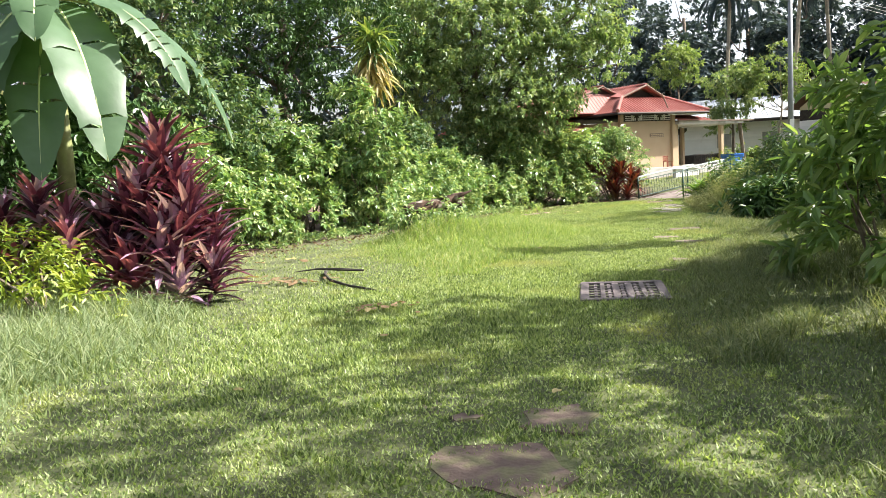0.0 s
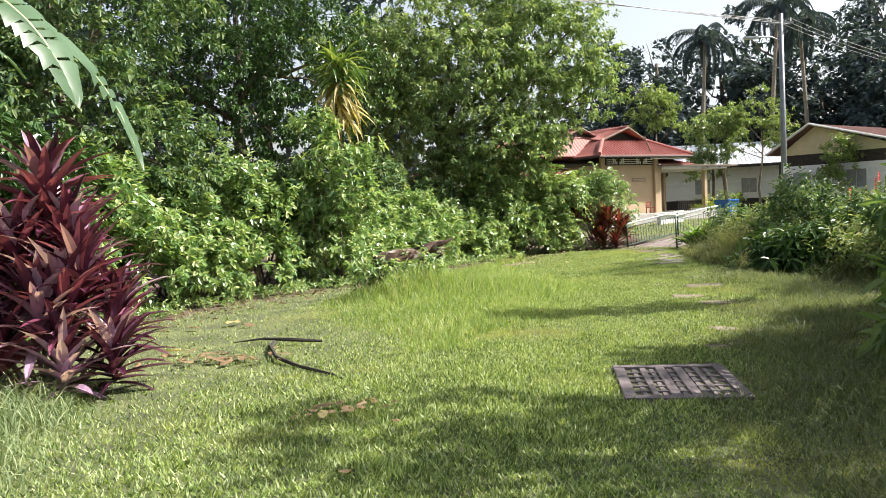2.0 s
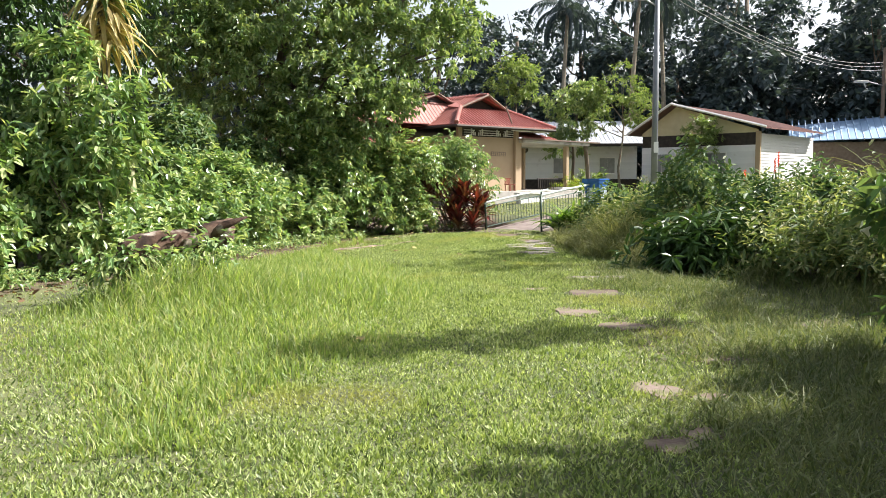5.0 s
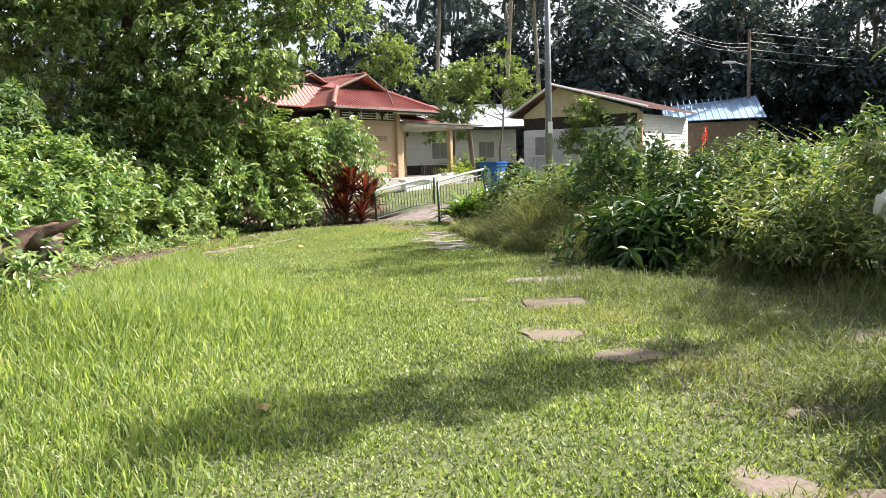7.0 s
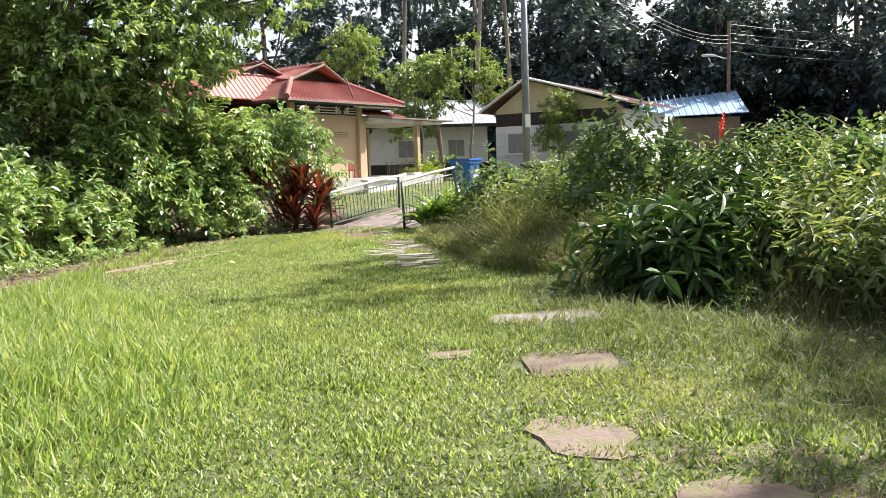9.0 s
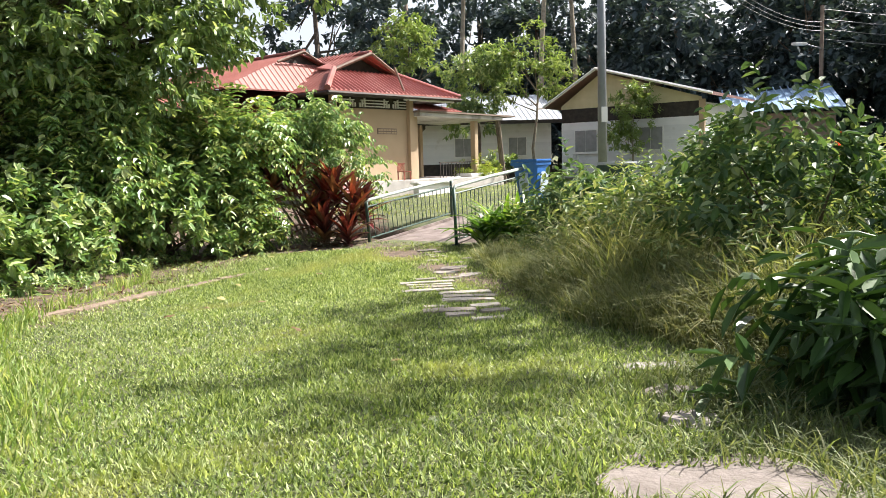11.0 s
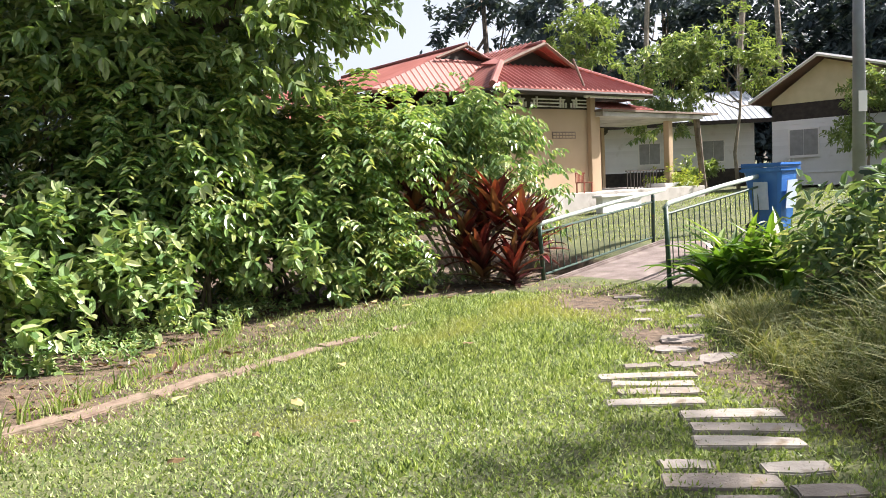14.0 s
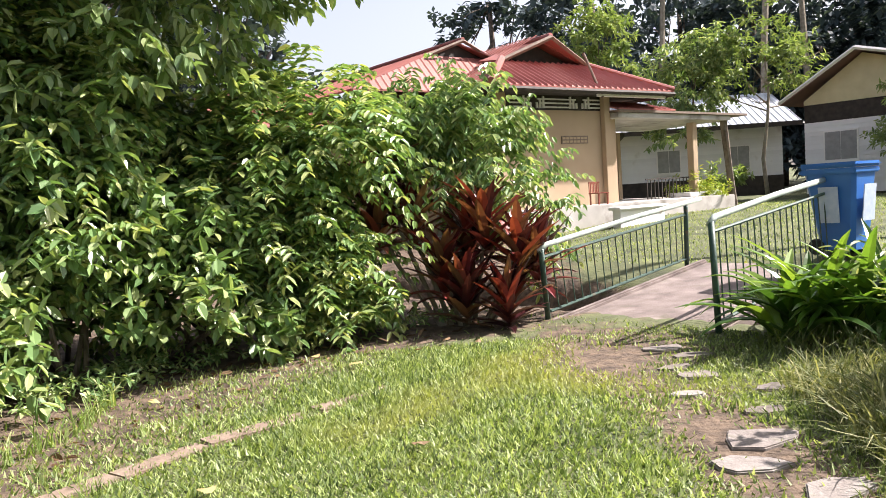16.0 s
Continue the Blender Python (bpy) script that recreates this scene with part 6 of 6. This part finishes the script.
hanging_bag(9.05, 15.45, 0.92)

# ---- garden trees by the houses ----
tree("tree", 22.2, 52.4, [(0, 0, 0), (-0.15, 0, 1.6), (0.1, 0, 3.2), (0.2, 0, 4.6)], 0,
     [(-1.2, -0.3, 5.2, 1.5, 1.3, 1.0), (1.0, -0.2, 5.0, 1.4, 1.3, 1.0), (0, 0, 6.5, 1.6, 1.4, 1.2), (1.9, 0.3, 4.3, 1.0, 1.0, 0.7), (-2.0, 0.2, 4.4, 1.0, 1.0, 0.8), (-0.6, 0, 3.9, 0.6, 0.6, 0.3), (2.4, 0.1, 5.7, 0.6, 0.6, 0.4), (-1.5, 0, 6.6, 0.6, 0.6, 0.4)], 420, 7, 0.24, 0.1, YOUNGLEAF,
     "slender garden tree with light green crown and thin trunks", 0.09, PALEBARK)
tree("tree", 19.3, 53.0, [(0, 0, 0), (0.1, 0, 2), (0, 0, 4)], 0, [(0, 0, 4.4, 1.5, 1.3, 1.6), (0.5, 0, 5.8, 1.2, 1.2, 1.0), (-0.4, 0, 3.0, 1.1, 1.0, 0.9)], 600, 7, 0.26, 0.1, TREELEAF,
     "rounded dark green garden tree beside the house", 0.12)
tree("tree", 16.8, 56.5, [(0, 0, 0), (0.1, 0, 3), (0, 0, 5.5)], 0, [(-0.8, 0, 6.4, 1.3, 1.2, 1.0), (1.0, 0, 6.2, 1.3, 1.2, 0.9), (0.1, 0, 7.6, 1.4, 1.2, 1.0)], 320, 7, 0.28, 0.12, YOUNGLEAF,
     "yellow-green tree behind the red-roofed house", 0.12)
tree("tree", 24.0, 46.4, [(0, 0, 0), (0.1, 0, 1.2), (0, 0, 2.4)], 0, [(0, 0, 2.6, 0.9, 0.8, 0.8), (0.2, 0, 3.5, 0.7, 0.7, 0.7), (-0.4, 0, 1.8, 0.7, 0.6, 0.6)], 320, 7, 0.2, 0.08, YOUNGLEAF,
     "small leafy tree before the timber house", 0.06, PALEBARK)
shrub("round_shrub", 16.0, 44.9, [(0, 0, 0.4, 0.8, 0.6, 0.4)], 150, 7, 0.14, 0.06, LIMELEAF, "clipped yellow-green shrub by the porch")
shrub("potted_shrub", 18.9, 49.0, [(0, 0, 0.9, 0.5, 0.5, 0.5)], 90, 7, 0.2, 0.08, YOUNGLEAF, "small shrub beside the porch")

def picket_fence():
    f = thing("picket_fence", pose(22.6, 49.6, 0.75, 0, 0, 4), "white picket fence before the timber house", "fence")
    for z in (0.25, 0.75):
        part("rail", box(0, 4.2, 0.02, 0.05, z, z + 0.07), WHITE, f)
    for i in range(28):
        part("picket", box(i * 0.15, i * 0.15 + 0.07, 0, 0.019, 0, 1.0), WHITE, f)
picket_fence()

# ---- far trees ----
def far_wood():
    spots = [(-24, 46, 15), (-15, 50, 14), (-8, 48, 15), (-1, 46, 13), (0, 62, 12), (16, 78, 15), (24, 80, 15), (35, 78, 17), (44, 74, 18), (52, 66, 18), (60, 58, 18), (66, 48, 18), (48, 84, 20), (62, 74, 21), (74, 62, 21),
             (-14, 36, 12), (-18, 26, 13), (-14, 18, 11), (-16, 9, 11), (30, 68, 12), (39, 66, 13), (47, 60, 13), (72, 38, 18), (74, 26, 18), (30, 24, 9), (34, 31, 9), (36, 60, 11), (43, 56, 12), (50, 51, 13), (55, 44, 14), (58, 36, 13), (41, 70, 16), (55, 70, 18), (20, 68, 11), (28, 74, 13), (46, 42, 9), (50, 34, 10), (40, 28, 9)]
    for i, (x, y, h) in enumerate(spots):
        h = h * (1.17 if y > 40 else 1.0)
        w = h * 0.25
        bl = []
        for j in range(7):
            a = j * 2.4 + i
            bl.append((math.cos(a) * w * 0.6, math.sin(a) * w * 0.6, h * (0.32 + 0.085 * j), w * (0.75 - 0.04 * j), w * (0.75 - 0.04 * j), h * 0.13))
        tree("tree", x, y, [(0, 0, 0), (0.2, 0, h * 0.35), (0, 0.2, h * 0.8)], 0, bl, 560, 6, 0.58, 0.36, HAZYLEAF, "tall dark forest tree behind the houses", h * 0.018, group="forest trees", droop=0.25, twig=0.5, kids=1)
    for i in range(46):
        a = radians(-8 + i * 2.35)
        r = 48 + 9 * ((i * 7) % 5) / 4 + (7 if i % 2 else 0)
        x, y = 8 + r * math.sin(a), 22 + r * math.cos(a)
        if y > 60 and x < 17:
            continue
        h = 7.5 + 3.5 * ((i * 13) % 7) / 6 + (r - 48) * 0.25
        w = h * 0.34
        bl = [(math.cos(j * 2.4 + i) * w * 0.6, math.sin(j * 2.4 + i) * w * 0.6, h * (0.14 + 0.12 * j), w * 0.75, w * 0.75, h * 0.15) for j in range(6)]
        tree("tree", x, y, [(0, 0, 0), (0.2, 0, h * 0.35), (0, 0.2, h * 0.8)], 0, bl, 380, 6, 0.6, 0.38, HAZYLEAF, "dark bushy forest edge tree behind the houses", h * 0.018, group="forest trees", droop=0.25, twig=0.5, kids=1)
far_wood()

def palm(x, y, h, leans, label="tall coconut palm above the roofs"):
    ob = thing("palm_tree", pose(x, y, float(gz(x, y)) - 0.05), label, "palm", "palms")
    top = Vector((leans, 0, h))
    part("trunk", tube([(0, 0, 0), (leans * 0.3, 0, h * 0.5), top], [0.22, 0.17, 0.13], 8), PALEBARK, ob)
    for i in range(18):
        yaw, rise = i * 2.4, random.uniform(-0.2, 1.2)
        P, Dd = [], []
        ang, p = rise, np.zeros(3)
        c, s = math.cos(yaw), math.sin(yaw)
        vs = []
        for t in range(26):
            d = np.array([c * math.cos(ang), s * math.cos(ang), math.sin(ang)])
            p = p + d * 0.13
            ang -= 0.075
            for sg in (1, -1):
                P.append(p.copy()); Dd.append(np.array([-s * sg, c * sg, -0.55]) + d * 0.5)
        P = np.array(P) + np.array(top)
        v, f = leaf_arrays(P, np.array(Dd), np.tile([0, 0, 1.0], (len(P), 1)), np.full(len(P), 0.75), np.full(len(P), 0.09), 0.05, 0.3)
        part("frond", mesh_np("frond", v, [f], HAZYLEAF), None, ob)
for x, y, h, l in ((26.6, 61, 15.0, 0.8), (31, 64, 14.4, -0.6), (22.9, 65, 13.6, 0.5), (58, 60, 14, 0.6)):
    palm(x, y, h, l)
